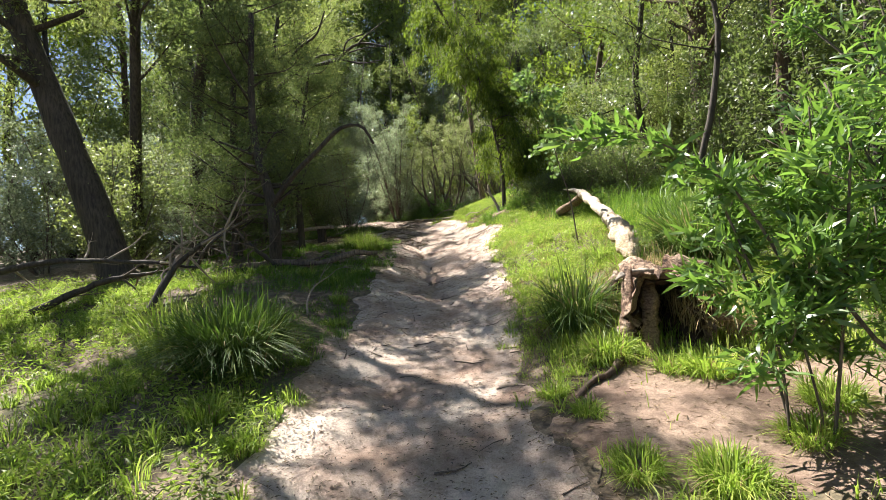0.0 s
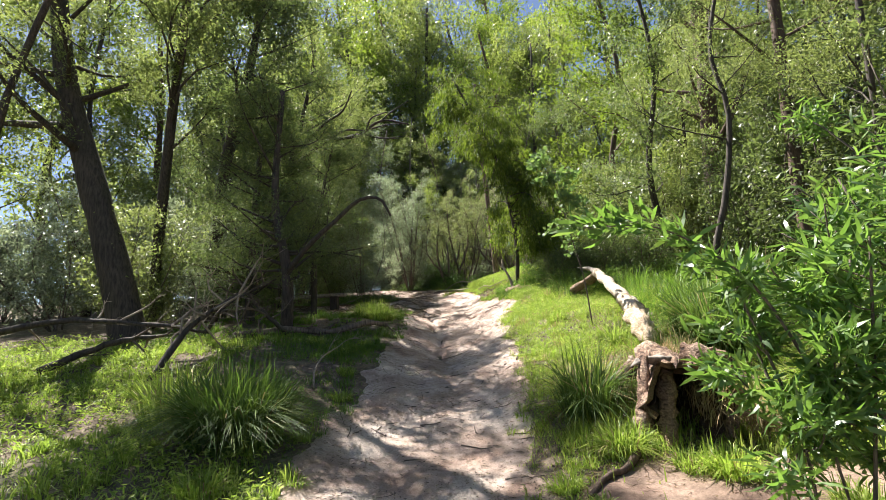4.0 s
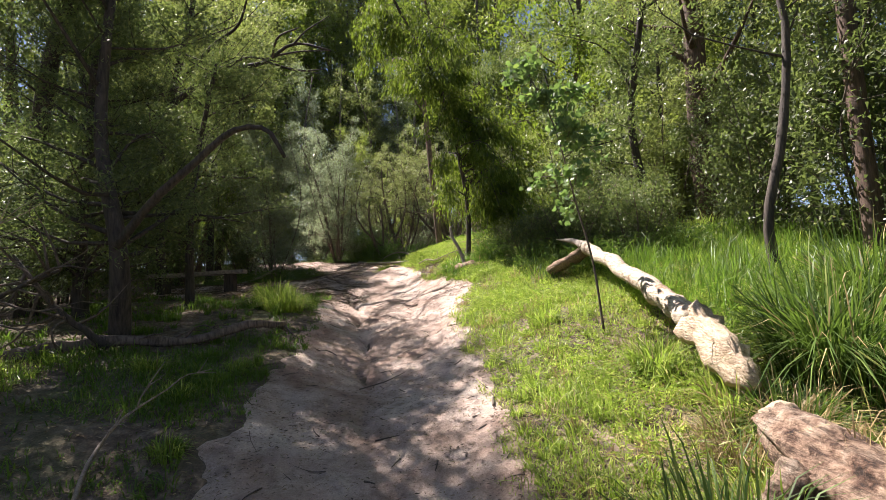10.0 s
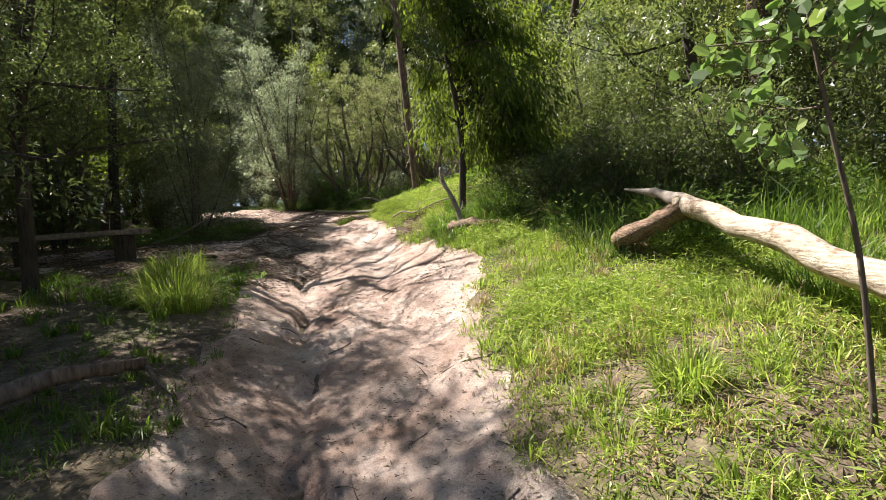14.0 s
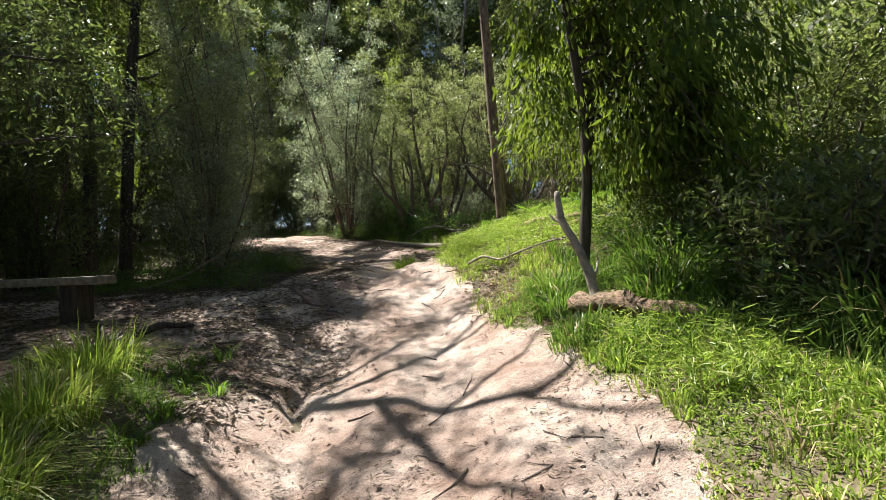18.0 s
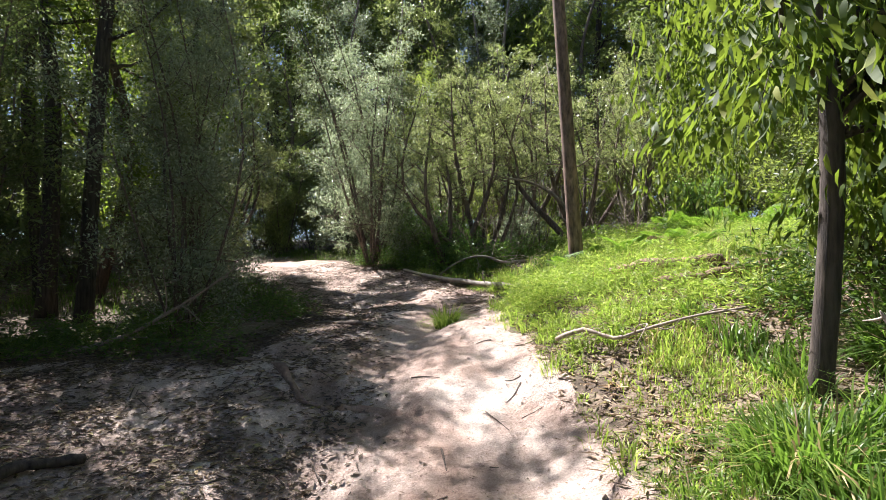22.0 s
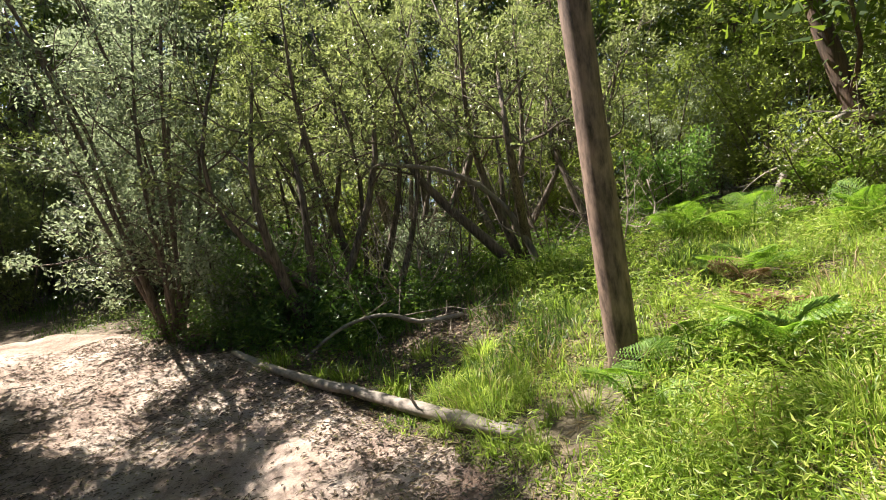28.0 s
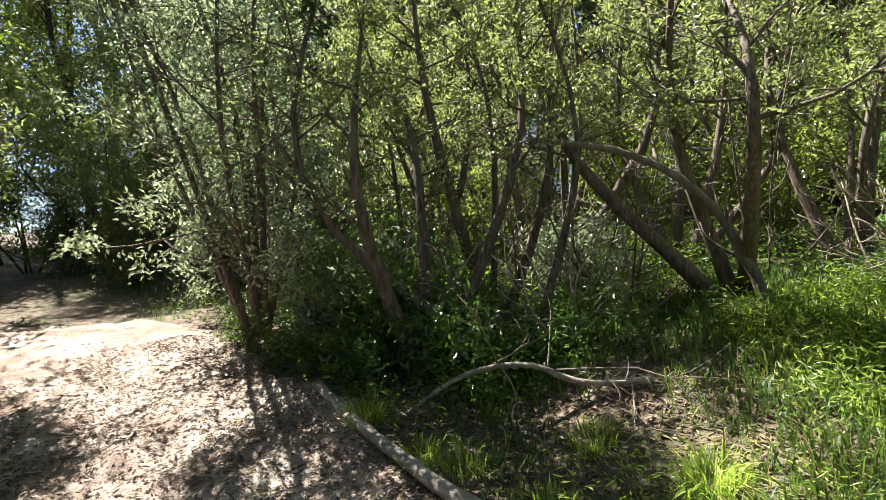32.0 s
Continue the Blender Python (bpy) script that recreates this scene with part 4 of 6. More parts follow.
def in_the_sun(x, y, tall, crown):
    """Whether a plant of that height would shade one of the sunny spots."""
    for tx, ty, wide in ((1.7, 18.8, 1.3), (0.6, 12.6, 0.8), (2.2, 8.2, 1.2), (-5.0, 4.2, 1.6), (-7.6, 7.0, 1.2), (-9.2, 8.6, 1.0), (-9.5, 12.0, 1.6), (-11.5, 11.0, 1.2), (2.6, 3.6, 0.8), (-1.8, 24.0, 1.4), (1.2, 24.0, 1.2), (-2.0, 26.6, 1.0), (3.2, 25.5, 1.2), (5.2, 23.5, 1.2), (1.0, 28.0, 1.0), (4.5, 28.5, 1.0), (7.0, 26.0, 1.0), (8.5, 23.0, 1.0)):
        along, across = (ty - y) * -0.707 - (x - tx) * 0.707, abs((x - tx) * 0.707 + (y - ty) * 0.707)
        if across < wide + crown and 0 < along < (tall + 0.5) / 1.54 + 1.0:
            return True
    return False


rng = np.random.default_rng(5)
spots = []
# last row: unseen trees behind the start, added to cut skylight
for count, x0, x1, y0, y1, gap, low, high, treeness, bushes, deep in [(50, -12, 12, 3, 31, 1.6, 0.8, 1.2, 0.15, near_bushes, 0), (18, -10, 8, 25, 32, 1.5, 0.75, 1.1, 0.1, near_bushes, 0), (30, -15, 15, 26.5, 33, 1.8, 1.05, 1.4, 0.85, far_bushes, 0), (24, -22, 24, 33, 44, 2.4, 1.5, 1.9, 0.9, far_bushes, 0), (18, -17, -9, 6, 30, 2.0, 1.1, 1.5, 0.75, far_bushes, 0), (22, 8, 14, 2, 30, 1.9, 1.2, 1.6, 0.8, far_bushes, 0), (10, -9, 12, -7, -2.5, 2.6, 1.1, 1.5, 0.9, far_bushes, 0)]:
    made = tries = 0
    while made < count and tries < 6000:
        tries += 1
        x, y = rng.uniform(x0, x1), rng.uniform(y0, y1)
        if not clear_of_view(x, y) or (deep and abs(x) < deep and y < 22 + deep * 0.6):
            continue
        if any((x - a) ** 2 + (y - b) ** 2 < gap**2 for a, b in spots):
            continue
        pick = woods if rng.random() < treeness else bushes
        s = rng.uniform(low, high)
        if in_the_sun(x, y, s * 10, s * 1.7) and pick is woods:
            pick, s = bushes, low
        if in_the_sun(x, y, s * 3.6, s * 1.0) and pick is bushes:
            continue
        spots.append((x, y))
        which = rng.integers(0, 4)
        if which == 3 and y > 25 and pick is woods:
            which = 0
        if x > 4.5 and y < 15.5:
            which = 3 if pick is woods else 1
        if which == 1 and x < -5 and y < 14:
            which = 3
        if which == 2 and x < -1 and y < 34:
            which = 0
        copy_thing(pick[which], pose(x, y, ground_z(x, y), 0, 0, rng.uniform(0, 360)) @ Matrix.Diagonal((s, s, s * rng.uniform(0.85, 1.2), 1)))
        made += 1
for x, y, s, k in [(-10.5, 39.0, 2.2, 0), (-7.4, 42.4, 2.6, 2), (-4.2, 43.2, 2.7, 1), (-1.2, 42.0, 2.6, 0), (-2.8, 40.6, 2.3, 2), (1.8, 41.2, 2.4, 2), (-13.8, 40.0, 2.1, 1), (4.6, 40.2, 2.3, 1), (8.2, 38.2, 2.0, 2), (-17, 38.6, 2.0, 2), (-14, 50, 3.3, 0), (-9.5, 52, 3.5, 1), (-6, 50, 3.4, 2), (-2, 53, 3.6, 0), (1.5, 50, 3.3, 2), (5.5, 52, 3.4, 1), (10, 49, 3.2, 2), (15, 46, 3.0, 0), (-17, 21, 2.2, 2), (-14, 24, 2.0, 1), (-21, 16, 2.2, 2), (-19, 48, 3.1, 0)]:
    copy_thing(woods[k], pose(x, y, ground_z(x, y), 0, 0, 77 * x) @ Matrix.Diagonal((s, s, s, 1)))
for x, y, s, k in [(-13.8, 18.4, 1.4, 0), (-17.5, 17.5, 1.7, 2), (-21, 12, 1.9, 0)]:
    copy_thing(woods[k], pose(x, y, ground_z(x, y), 0, 0, 53 * x) @ Matrix.Diagonal((s, s, s, 1)))
for x, y, s, k in [(-9.6, 30.5, 1.2, 0), (-11.6, 30.0, 1.3, 3), (-8.0, 31.4, 1.2, 0), (-12.0, 27.6, 1.2, 1), (-13.4, 25.6, 1.2, 3), (-10.6, 28.6, 1.0, 0)]:
    copy_thing(near_bushes[k], pose(x, y, ground_z(x, y), 0, 0, 61 * x) @ Matrix.Diagonal((s, s, s, 1)))
for x, y, s, k in [(7.8, 17.6, 1.1, 2), (9.4, 19.4, 1.4, 2), (10.8, 16.8, 1.6, 2), (12.2, 20.4, 1.8, 0), (6.9, 19.6, 0.8, 2)]:
    copy_thing(near_bushes[k], pose(x, y, ground_z(x, y), 0, 0, 47 * x) @ Matrix.Diagonal((s, s, s, 1)))
for x, y, s, k in [(6.4, 25.2, 0.9, 2), (8.0, 24.2, 0.95, 2), (7.2, 27.6, 1.05, 0), (9.6, 26.2, 1.1, 2), (5.6, 27.2, 0.9, 2), (8.8, 21.8, 0.8, 2), (11.0, 23.6, 1.1, 2)]:
    copy_thing(near_bushes[k], pose(x, y, ground_z(x, y), 0, 0, 83 * x) @ Matrix.Diagonal((s, s, s, 1)))
for o, (x, y) in zip(near_bushes + far_bushes + woods, [(-11.5, 1.5), (-7.5, 25), (7.6, 4.6), (-9.2, 11.6), (-14, 9), (13, 8), (-13, 20), (14, 22), (-16, 4), (9.5, 6.5), (10.5, 19), (6.4, 28)]):
    o.matrix_basis = pose(x, y, ground_z(x, y))

# ---- grass ----
def grass_patch(label, x0, x1, y0, y1, count, tall, wide, seed, mat=GRASS, near=0.02, sparse=0.0, short=True, lie=0.33, far=99.0):
    rng = np.random.default_rng(seed)
    x, y = rng.uniform(x0, x1, count), rng.uniform(y0, y1, count)
    cover = fractal(x, y, 0.8, 40) + 0.6 * fractal(x, y, 0.25, 44, 2)
    ok = (off_trail(x, y) < far) & (off_trail(x, y) > near + rng.normal(0, 0.09, count)) & (cover > sparse + rng.normal(0, 0.25, count))
    ok &= np.hypot((x - 0.7) / 1.3, (y - 21.4) / 1.1) > rng.uniform(0.1, 0.8, count)     # bare, littered shade before the thicket
    ok &= off_pad(x, y) > rng.normal(0, 0.12, count)
    x, y, cover = x[ok], y[ok], cover[ok]
    n = len(x)
    edge = np.clip(off_trail(x, y) / 0.45, 0.5, 1)
    root = np.stack([x, y, height(x, y) - 0.01], 1)
    length = tall * edge * rng.uniform(0.4, 1.2, n) * (0.75 + 0.4 * np.clip(cover, -0.5, 1.2)) * (1 + 0.45 * np.clip(fractal(x, y, 0.45, 47, 2), -1, 1.3))
    h = Heap()
    blades(h, root, rng.normal(0, lie, (n, 2)), length, wide * rng.uniform(0.6, 1.3, n), rng, short=short)
    return single("grass", h.mesh("grass", mat, True), label, "grass", kind="stuff")


def herbs(label, x0, x1, y0, y1, count, tall, size, seed, mat=GRASS, sparse=0.0):
    """Low broad-leaved weeds among the grass."""
    rng = np.random.default_rng(seed)
    x, y = rng.uniform(x0, x1, count), rng.uniform(y0, y1, count)
    ok = (off_trail(x, y) > 0.05) & (fractal(x, y, 0.6, 50) > sparse + rng.normal(0, 0.2, count))
    ok &= np.hypot((x - 0.7) / 1.3, (y - 21.4) / 1.1) > rng.uniform(0.1, 0.8, count)
    ok &= off_pad(x, y) > rng.normal(0, 0.12, count)
    x, y = x[ok], y[ok]
    n = len(x)
    base = np.stack([x, y, height(x, y) + tall * rng.uniform(0.05, 1, n) ** 1.5], 1)
    h = Heap()
    leaves(h, base, np.concatenate([rng.normal(0, 1, (n, 2)), rng.uniform(-0.1, 0.9, (n, 1))], 1), size[0] * rng.uniform(0.6, 1.3, n), size[1] * rng.uniform(0.7, 1.2, n), rng)
    return single("weeds", h.mesh("weeds", mat, False), label, "weeds", kind="stuff")


def tufts(label, x0, x1, y0, y1, count, per, tall, wide, seed, mat=GRASS, near=0.0, sparse=-0.2, far=99.0):
    """Many small tufts, each with its blades spreading from one root."""
    rng = np.random.default_rng(seed)
    x, y = rng.uniform(x0, x1, count), rng.uniform(y0, y1, count)
    d = off_trail(x, y)
    ok = (d > near + rng.normal(0, 0.06, count)) & (d < far) & (fractal(x, y, 0.7, 53) > sparse + rng.normal(0, 0.3, count))
    ok &= (off_pad(x, y) > rng.normal(-0.05, 0.15, count)) & (np.hypot((x - 0.7) / 1.3, (y - 21.4) / 1.1) > rng.uniform(0.2, 0.9, count))
    x, y = x[ok], y[ok]
    size = np.repeat(np.clip(rng.lognormal(0, 0.35, len(x)), 0.45, 1.6), per)
    n = len(size)
    a, push = rng.uniform(0, 2 * np.pi, n), rng.uniform(0.15, 1.0, n) ** 0.7
    r = 0.05 * size * np.sqrt(rng.random(n))
    root = np.stack([np.repeat(x, per) + r * np.cos(a), np.repeat(y, per) + r * np.sin(a), np.zeros(n)], 1)
    root[:, 2] = np.maximum(height(root[:, 0], root[:, 1]), trail_surface(root[:, 0], root[:, 1])) - 0.01
    h = Heap()
    a2 = a + rng.normal(0, 0.5, n)
    blades(h, root, np.stack([np.cos(a2), np.sin(a2)], 1) * push[:, None], tall * size * rng.uniform(0.45, 1.15, n), wide * rng.uniform(0.6, 1.3, n), rng, 0.95)
    return single("grass", h.mesh("grass_tufts", mat, True), label, "grass", kind="stuff")


tufts("small bright tufts in the sunny grass", 0.6, 4.4, 4.8, 13.2, 640, 42, 0.17, 0.008, 301)
tufts("ragged grass tufts along the trail's rim", 0.2, 3.0, 3.5, 20.5, 900, 24, 0.13, 0.008, 302, near=-0.1, sparse=-0.4, far=0.3)
tufts("ragged grass tufts along the shaded rim", -3.2, -0.4, 1.0, 15.5, 700, 24, 0.15, 0.008, 303, GRASS_SHADED, near=-0.1, sparse=-0.1, far=0.35)
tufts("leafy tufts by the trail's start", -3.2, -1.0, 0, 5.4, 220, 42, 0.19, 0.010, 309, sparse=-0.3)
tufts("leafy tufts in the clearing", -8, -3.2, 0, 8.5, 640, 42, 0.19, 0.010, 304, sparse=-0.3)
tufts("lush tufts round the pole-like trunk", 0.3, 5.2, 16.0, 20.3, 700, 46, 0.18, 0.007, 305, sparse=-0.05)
tufts("tufts darkened for the shade of the trees", -5.5, -0.8, 8.5, 15, 460, 36, 0.2, 0.011, 306, GRASS_SHADED, sparse=0.0)
tufts("low tufts round the bare soil", 0.9, 4.2, 1.3, 5.2, 380, 40, 0.15, 0.008, 307, sparse=-0.3)
tufts("dry straw tufts in the sunny grass", 0.8, 4.2, 4.8, 13, 260, 26, 0.2, 0.006, 308, STRAW, sparse=-0.2)

grass_patch("short bright grass beside the trail", 0.4, 4.6, 5, 13, 52000, 0.12, 0.010, 61, sparse=-0.2, lie=0.7)
grass_patch("lush green grass under the trees", 4.4, 8, 2, 20, 24000, 0.38, 0.014, 62, sparse=-0.4)
grass_patch("low leafy grass by the trail's start", -3.3, -0.8, -1, 5.3, 17000, 0.15, 0.011, 94, sparse=-0.2, lie=0.65)
# darker grass colour here deepens the verge's shade
grass_patch("grass darkened for shade on the left verge", -3.4, -0.8, 5.2, 9.2, 15000, 0.15, 0.010, 93, GRASS_SHADED, sparse=0.0, lie=0.65)
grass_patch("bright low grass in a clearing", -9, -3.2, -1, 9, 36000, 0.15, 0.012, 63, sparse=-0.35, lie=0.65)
grass_patch("shaded grass beside the trail", -6, -0.5, 9, 18, 34000, 0.15, 0.011, 64, GRASS_SHADED, sparse=0.35, lie=0.6)
grass_patch("tall bright grass round the pole-like trunk", -0.2, 5.5, 16.2, 20.1, 40000, 0.16, 0.008, 65, sparse=-0.1, lie=0.75)
grass_patch("shade-darkened grass at the foot of the young gum tree", 0.8, 1.9, 12.6, 14.9, 9000, 0.2, 0.010, 89, GRASS_SHADED, sparse=-0.3, lie=0.6)
grass_patch("thin bright grass on the littered verge", 0.4, 2.4, 14.6, 16.6, 9000, 0.12, 0.008, 96, sparse=0.25, lie=0.7)
grass_patch("shade-darkened grass on the bank", 1.7, 5.5, 12.8, 16.3, 26000, 0.34, 0.013, 90, GRASS_SHADED, sparse=-0.4, lie=0.5)
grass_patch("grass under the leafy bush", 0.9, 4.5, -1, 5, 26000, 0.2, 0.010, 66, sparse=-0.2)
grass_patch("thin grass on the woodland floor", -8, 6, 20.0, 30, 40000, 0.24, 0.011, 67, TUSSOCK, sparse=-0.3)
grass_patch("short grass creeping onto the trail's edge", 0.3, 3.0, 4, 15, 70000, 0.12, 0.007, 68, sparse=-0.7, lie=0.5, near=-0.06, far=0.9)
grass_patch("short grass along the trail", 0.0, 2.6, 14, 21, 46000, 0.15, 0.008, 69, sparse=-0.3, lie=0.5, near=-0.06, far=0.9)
grass_patch("short grass along the shaded side", -3.5, -0.4, 0, 15, 60000, 0.12, 0.008, 70, GRASS_SHADED, sparse=0.05, lie=0.5, near=-0.05, far=0.8)

grass_patch("dry straw stalks among the sunny grass", 0.6, 4.6, 4, 13, 9000, 0.2, 0.006, 75, STRAW, sparse=-0.3, lie=0.7)
grass_patch("dry straw stalks among tall grass", 0.2, 5, 13, 22, 8000, 0.28, 0.006, 76, STRAW, sparse=-0.3, lie=0.6)

herbs("broad-leaved weeds in the sunny grass", 0.8, 4.5, 5, 13, 34000, 0.15, (0.05, 0.014), 71, sparse=0.0)
herbs("broad-leaved weeds by the trail's start", -3.3, -0.9, -0.5, 5.4, 16000, 0.17, (0.06, 0.017), 95, sparse=-0.1)
herbs("broad-leaved weeds in the clearing", -8, -3.2, -0.5, 9, 34000, 0.17, (0.06, 0.017), 72, sparse=-0.1)
herbs("broad-leaved weeds among tall grass", 0.2, 5.5, 16, 21, 36000, 0.26, (0.05, 0.015), 73, sparse=0.15)
herbs("fine leafy weeds round the pole-like trunk", 0.5, 4.5, 17, 20.6, 52000, 0.24, (0.038, 0.010), 92, sparse=0.0)
herbs("leafy long-bladed weeds among tall grass", 0.2, 5.5, 16, 20.3, 24000, 0.26, (0.075, 0.009), 77, sparse=0.05)
herbs("leafy long-bladed weeds in sunny grass", 0.7, 4.5, 5, 13, 30000, 0.2, (0.09, 0.009), 78, sparse=0.0)
herbs("lush green weeds under the thicket", -1.5, 5, 21.6, 26, 26000, 0.35, (0.065, 0.018), 79, FERN, sparse=-0.1)
herbs("dark weeds under the shrubs by the bench", -5, -1.3, 16.4, 21, 22000, 0.3, (0.07, 0.018), 80, TUSSOCK, sparse=-0.2)
grass_patch("tall seeding grass behind the fallen log", 3.0, 7.5, 7.5, 13.5, 17000, 0.55, 0.010, 81, GRASS_SHADED, sparse=-0.5, lie=0.5)
grass_patch("knee-high grass on the bank", 2.2, 5.5, 10.6, 16.5, 15000, 0.42, 0.013, 82, TUSSOCK, sparse=-0.3, lie=0.45)
herbs("tall dark weeds on the bank", 2.1, 5.5, 10.6, 16.5, 30000, 0.5, (0.075, 0.022), 83, TUSSOCK, sparse=0.0)
grass_patch("short sunny grass near the bend", 1.2, 3.6, 9.3, 13.6, 34000, 0.13, 0.010, 84, sparse=-1.2, lie=0.5, near=-0.05)
herbs("small weeds in short sunny grass", 1.2, 3.4, 9.3, 13.4, 16000, 0.1, (0.035, 0.011), 85, sparse=-0.5)
grass_patch("thin dark grass in the litter before the thicket", 0.0, 3.6, 20.0, 23.0, 12000, 0.22, 0.011, 86, TUSSOCK, sparse=-0.4, lie=0.5)
grass_patch("bright lush grass beyond the pole-like trunk", 1.7, 5.6, 19.8, 22.3, 22000, 0.22, 0.011, 87, sparse=-0.4, lie=0.7)
herbs("bright weeds beyond the pole-like trunk", 1.7, 5.4, 19.8, 22.2, 14000, 0.28, (0.07, 0.013), 88, sparse=-0.2)
herbs("glossy green creeper at the thicket's foot", -2.6, 1.2, 21.9, 24.2, 24000, 0.45, (0.06, 0.026), 91, LEAF_LANCE, sparse=-0.35)
herbs("low dark ground creeper in the thicket", -4, 4, 21.8, 26, 16000, 0.3, (0.06, 0.024), 74, LEAF_DARK, sparse=-0.3)

# ---- the leafy bush by the start ----
shrub("bushy wattle with long narrow bright green leaves", 2.95, 2.6, 2.35, 1.25, LEAF_LANCE, 14000, (0.10, 0.016), 91, 13, bark=TWIG, spread=0.06, start=0.28, limbs=8, twigs=5, thick=0.013, long=True, bend=0.3, jitter=0.6, name="wattle_bush")
shrub("young wattle shoot with long narrow leaves", 2.05, 3.0, 2.4, 0.65, LEAF_LANCE, 2600, (0.135, 0.023), 92, 4, spread=0.05, start=0.25, limbs=7, twigs=4, thick=0.010, long=True, bend=0.3, jitter=0.55, name="wattle_bush")
shrub("low wattle bush with narrow leaves", 2.9, 2.75, 1.3, 1.1, LEAF_LANCE, 5000, (0.095, 0.015), 93, 8, spread=0.06, start=0.08, limbs=8, thick=0.010, long=True, bend=0.3, jitter=0.6, name="wattle_bush")
shrub("tall wattle bush with narrow leaves", 3.75, 3.2, 2.75, 1.3, LEAF_LANCE, 11000, (0.105, 0.017), 94, 8, spread=0.07, start=0.12, limbs=8, thick=0.013, long=True, bend=0.3, jitter=0.6, name="wattle_bush")

# a long side shoot that reaches over the trail's edge
rng = np.random.default_rng(95)
shoot = thing("wattle_branch", "slender leafy wattle branch reaching over the trail", "branch")
line = smooth_line([on(2.05, 3.0, 0.9), (1.75, 2.98, 2.1), (1.3, 2.95, 2.42), (0.86, 2.92, 2.45)], 14)
h = Heap()
stem(h, line, np.linspace(0.010, 0.003, 14), 6)
part("stem", h.mesh("stem", TWIG), shoot)
c = Heap()
k = np.sort(rng.integers(5, 14, 150))
leaves(c, line[k] + rng.normal(0, 0.03, (150, 3)), unit(line[-1] - line[4]) * 0.8 + rng.normal(0, 0.65, (150, 3)), 0.15 * rng.uniform(0.6, 1.2, 150), 0.026, rng, long=True)
tagged(part("foliage", c.mesh("foliage", LEAF_LANCE, False), shoot), kind="stuff")


# ---- the fallen tree ----
def hollow_log():
    """Rotten hollow butt of a fallen trunk: a furrowed outer shell, dark inside, a torn mouth with splinters."""
    rng = np.random.default_rng(101)
    top = thing("hollow_log", "rotten hollow butt of a fallen tree trunk lying in grass", "log")
    rings, sides = 52, 60
    axis = smooth_line([(1.93, 4.45, 1.2), (2.05, 5.1, 1.36), (2.21, 6.02, 1.55)], rings)
    u = np.linspace(0, 1, rings)
    outer = np.interp(u, [0, 0.10, 0.3, 0.8, 1], [0.39, 0.32, 0.25, 0.19, 0.13])
    ang = np.linspace(0, 2 * np.pi, sides, endpoint=False)
    aa, uu = np.meshgrid(ang, u)
    furrow = fractal(np.cos(aa) * 3 + 9, np.sin(aa) * 3 + uu * 1.2, 0.7, 401, 3) + 0.8 * fractal(aa * 6, uu * 2.5, 1.0, 405, 2)
    pits = fractal(aa * 5, uu * 14, 1.0, 409, 3)
    lump = 1 + 0.10 * furrow + 0.07 * pits + 0.10 * np.sin(3 * aa + 1) + rng.normal(0, 0.018, (rings, sides))
    lump[:, 0] = 0.5 * (lump[:, 1] + lump[:, -1])
    rim = 0.13 * np.sin(2 * ang + 0.6) + 0.07 * np.sin(5 * ang + 2) + 0.05 * np.sin(11 * ang) + rng.normal(0, 0.06, sides)
    for name, scale, mat, label in (("shell", 1.0, LOG_BARK, "crumbling reddish brown wood"), ("lining", 0.80, ROT, "black rotten inside")):
        v, f = tube(axis, outer * scale, sides, closed=False)
        v = v.reshape(rings, sides, 3)
        v = axis[:, None] + (v - axis[:, None]) * lump[..., None]
        fade = np.clip(1 - np.arange(rings) / 9, 0, 1)[:, None, None]
        v = v + (rim + (0.05 if scale < 1 else 0))[None, :, None] * fade * unit(axis[1] - axis[0])
        part(name, mesh_of(name, v.reshape(-1, 3), f if scale == 1 else f[:, ::-1], mat, True), top, label)
        if scale == 1:
            mouth = v[0]
    lip = Heap()
    k = np.arange(sides)
    inner = axis[0] + (mouth - axis[0]) * 0.82 + unit(axis[1] - axis[0]) * 0.06
    lip.add(np.concatenate([mouth, inner]), np.stack([k, (k + 1) % sides, sides + (k + 1) % sides, sides + k], -1))
    part("torn_rim", lip.mesh("torn_rim", WOOD_BROWN), top, "weathered torn rim")
    for k in range(9):
        a = rng.integers(0, sides)
        p = mouth[a]
        d = unit(axis[0] - axis[2]) + rng.normal(0, 0.25, 3)
        h = Heap()
        L = rng.uniform(0.03, 0.1)
        stem(h, smooth_line([p - d * 0.08, p + d * L * 0.4, p + d * L + rng.normal(0, 0.02, 3)], 5), np.array([0.02, 0.02, 0.014, 0.008, 0.002]) * rng.uniform(0.6, 1.2), 6, 0.3, rng)
        part("splinter", h.mesh("splinter", LOG_BARK if k % 2 else WOOD_BROWN), top)
    cap = Heap()
    stem(cap, smooth_line([axis[-1] - [0, 0.03, 0], axis[-1] + [0.02, 0.10, 0.02]], 4), np.array([0.125, 0.12, 0.09, 0.03]), 20, 0.25, rng)
    part("end", cap.mesh("end", WOOD_TAN), top)
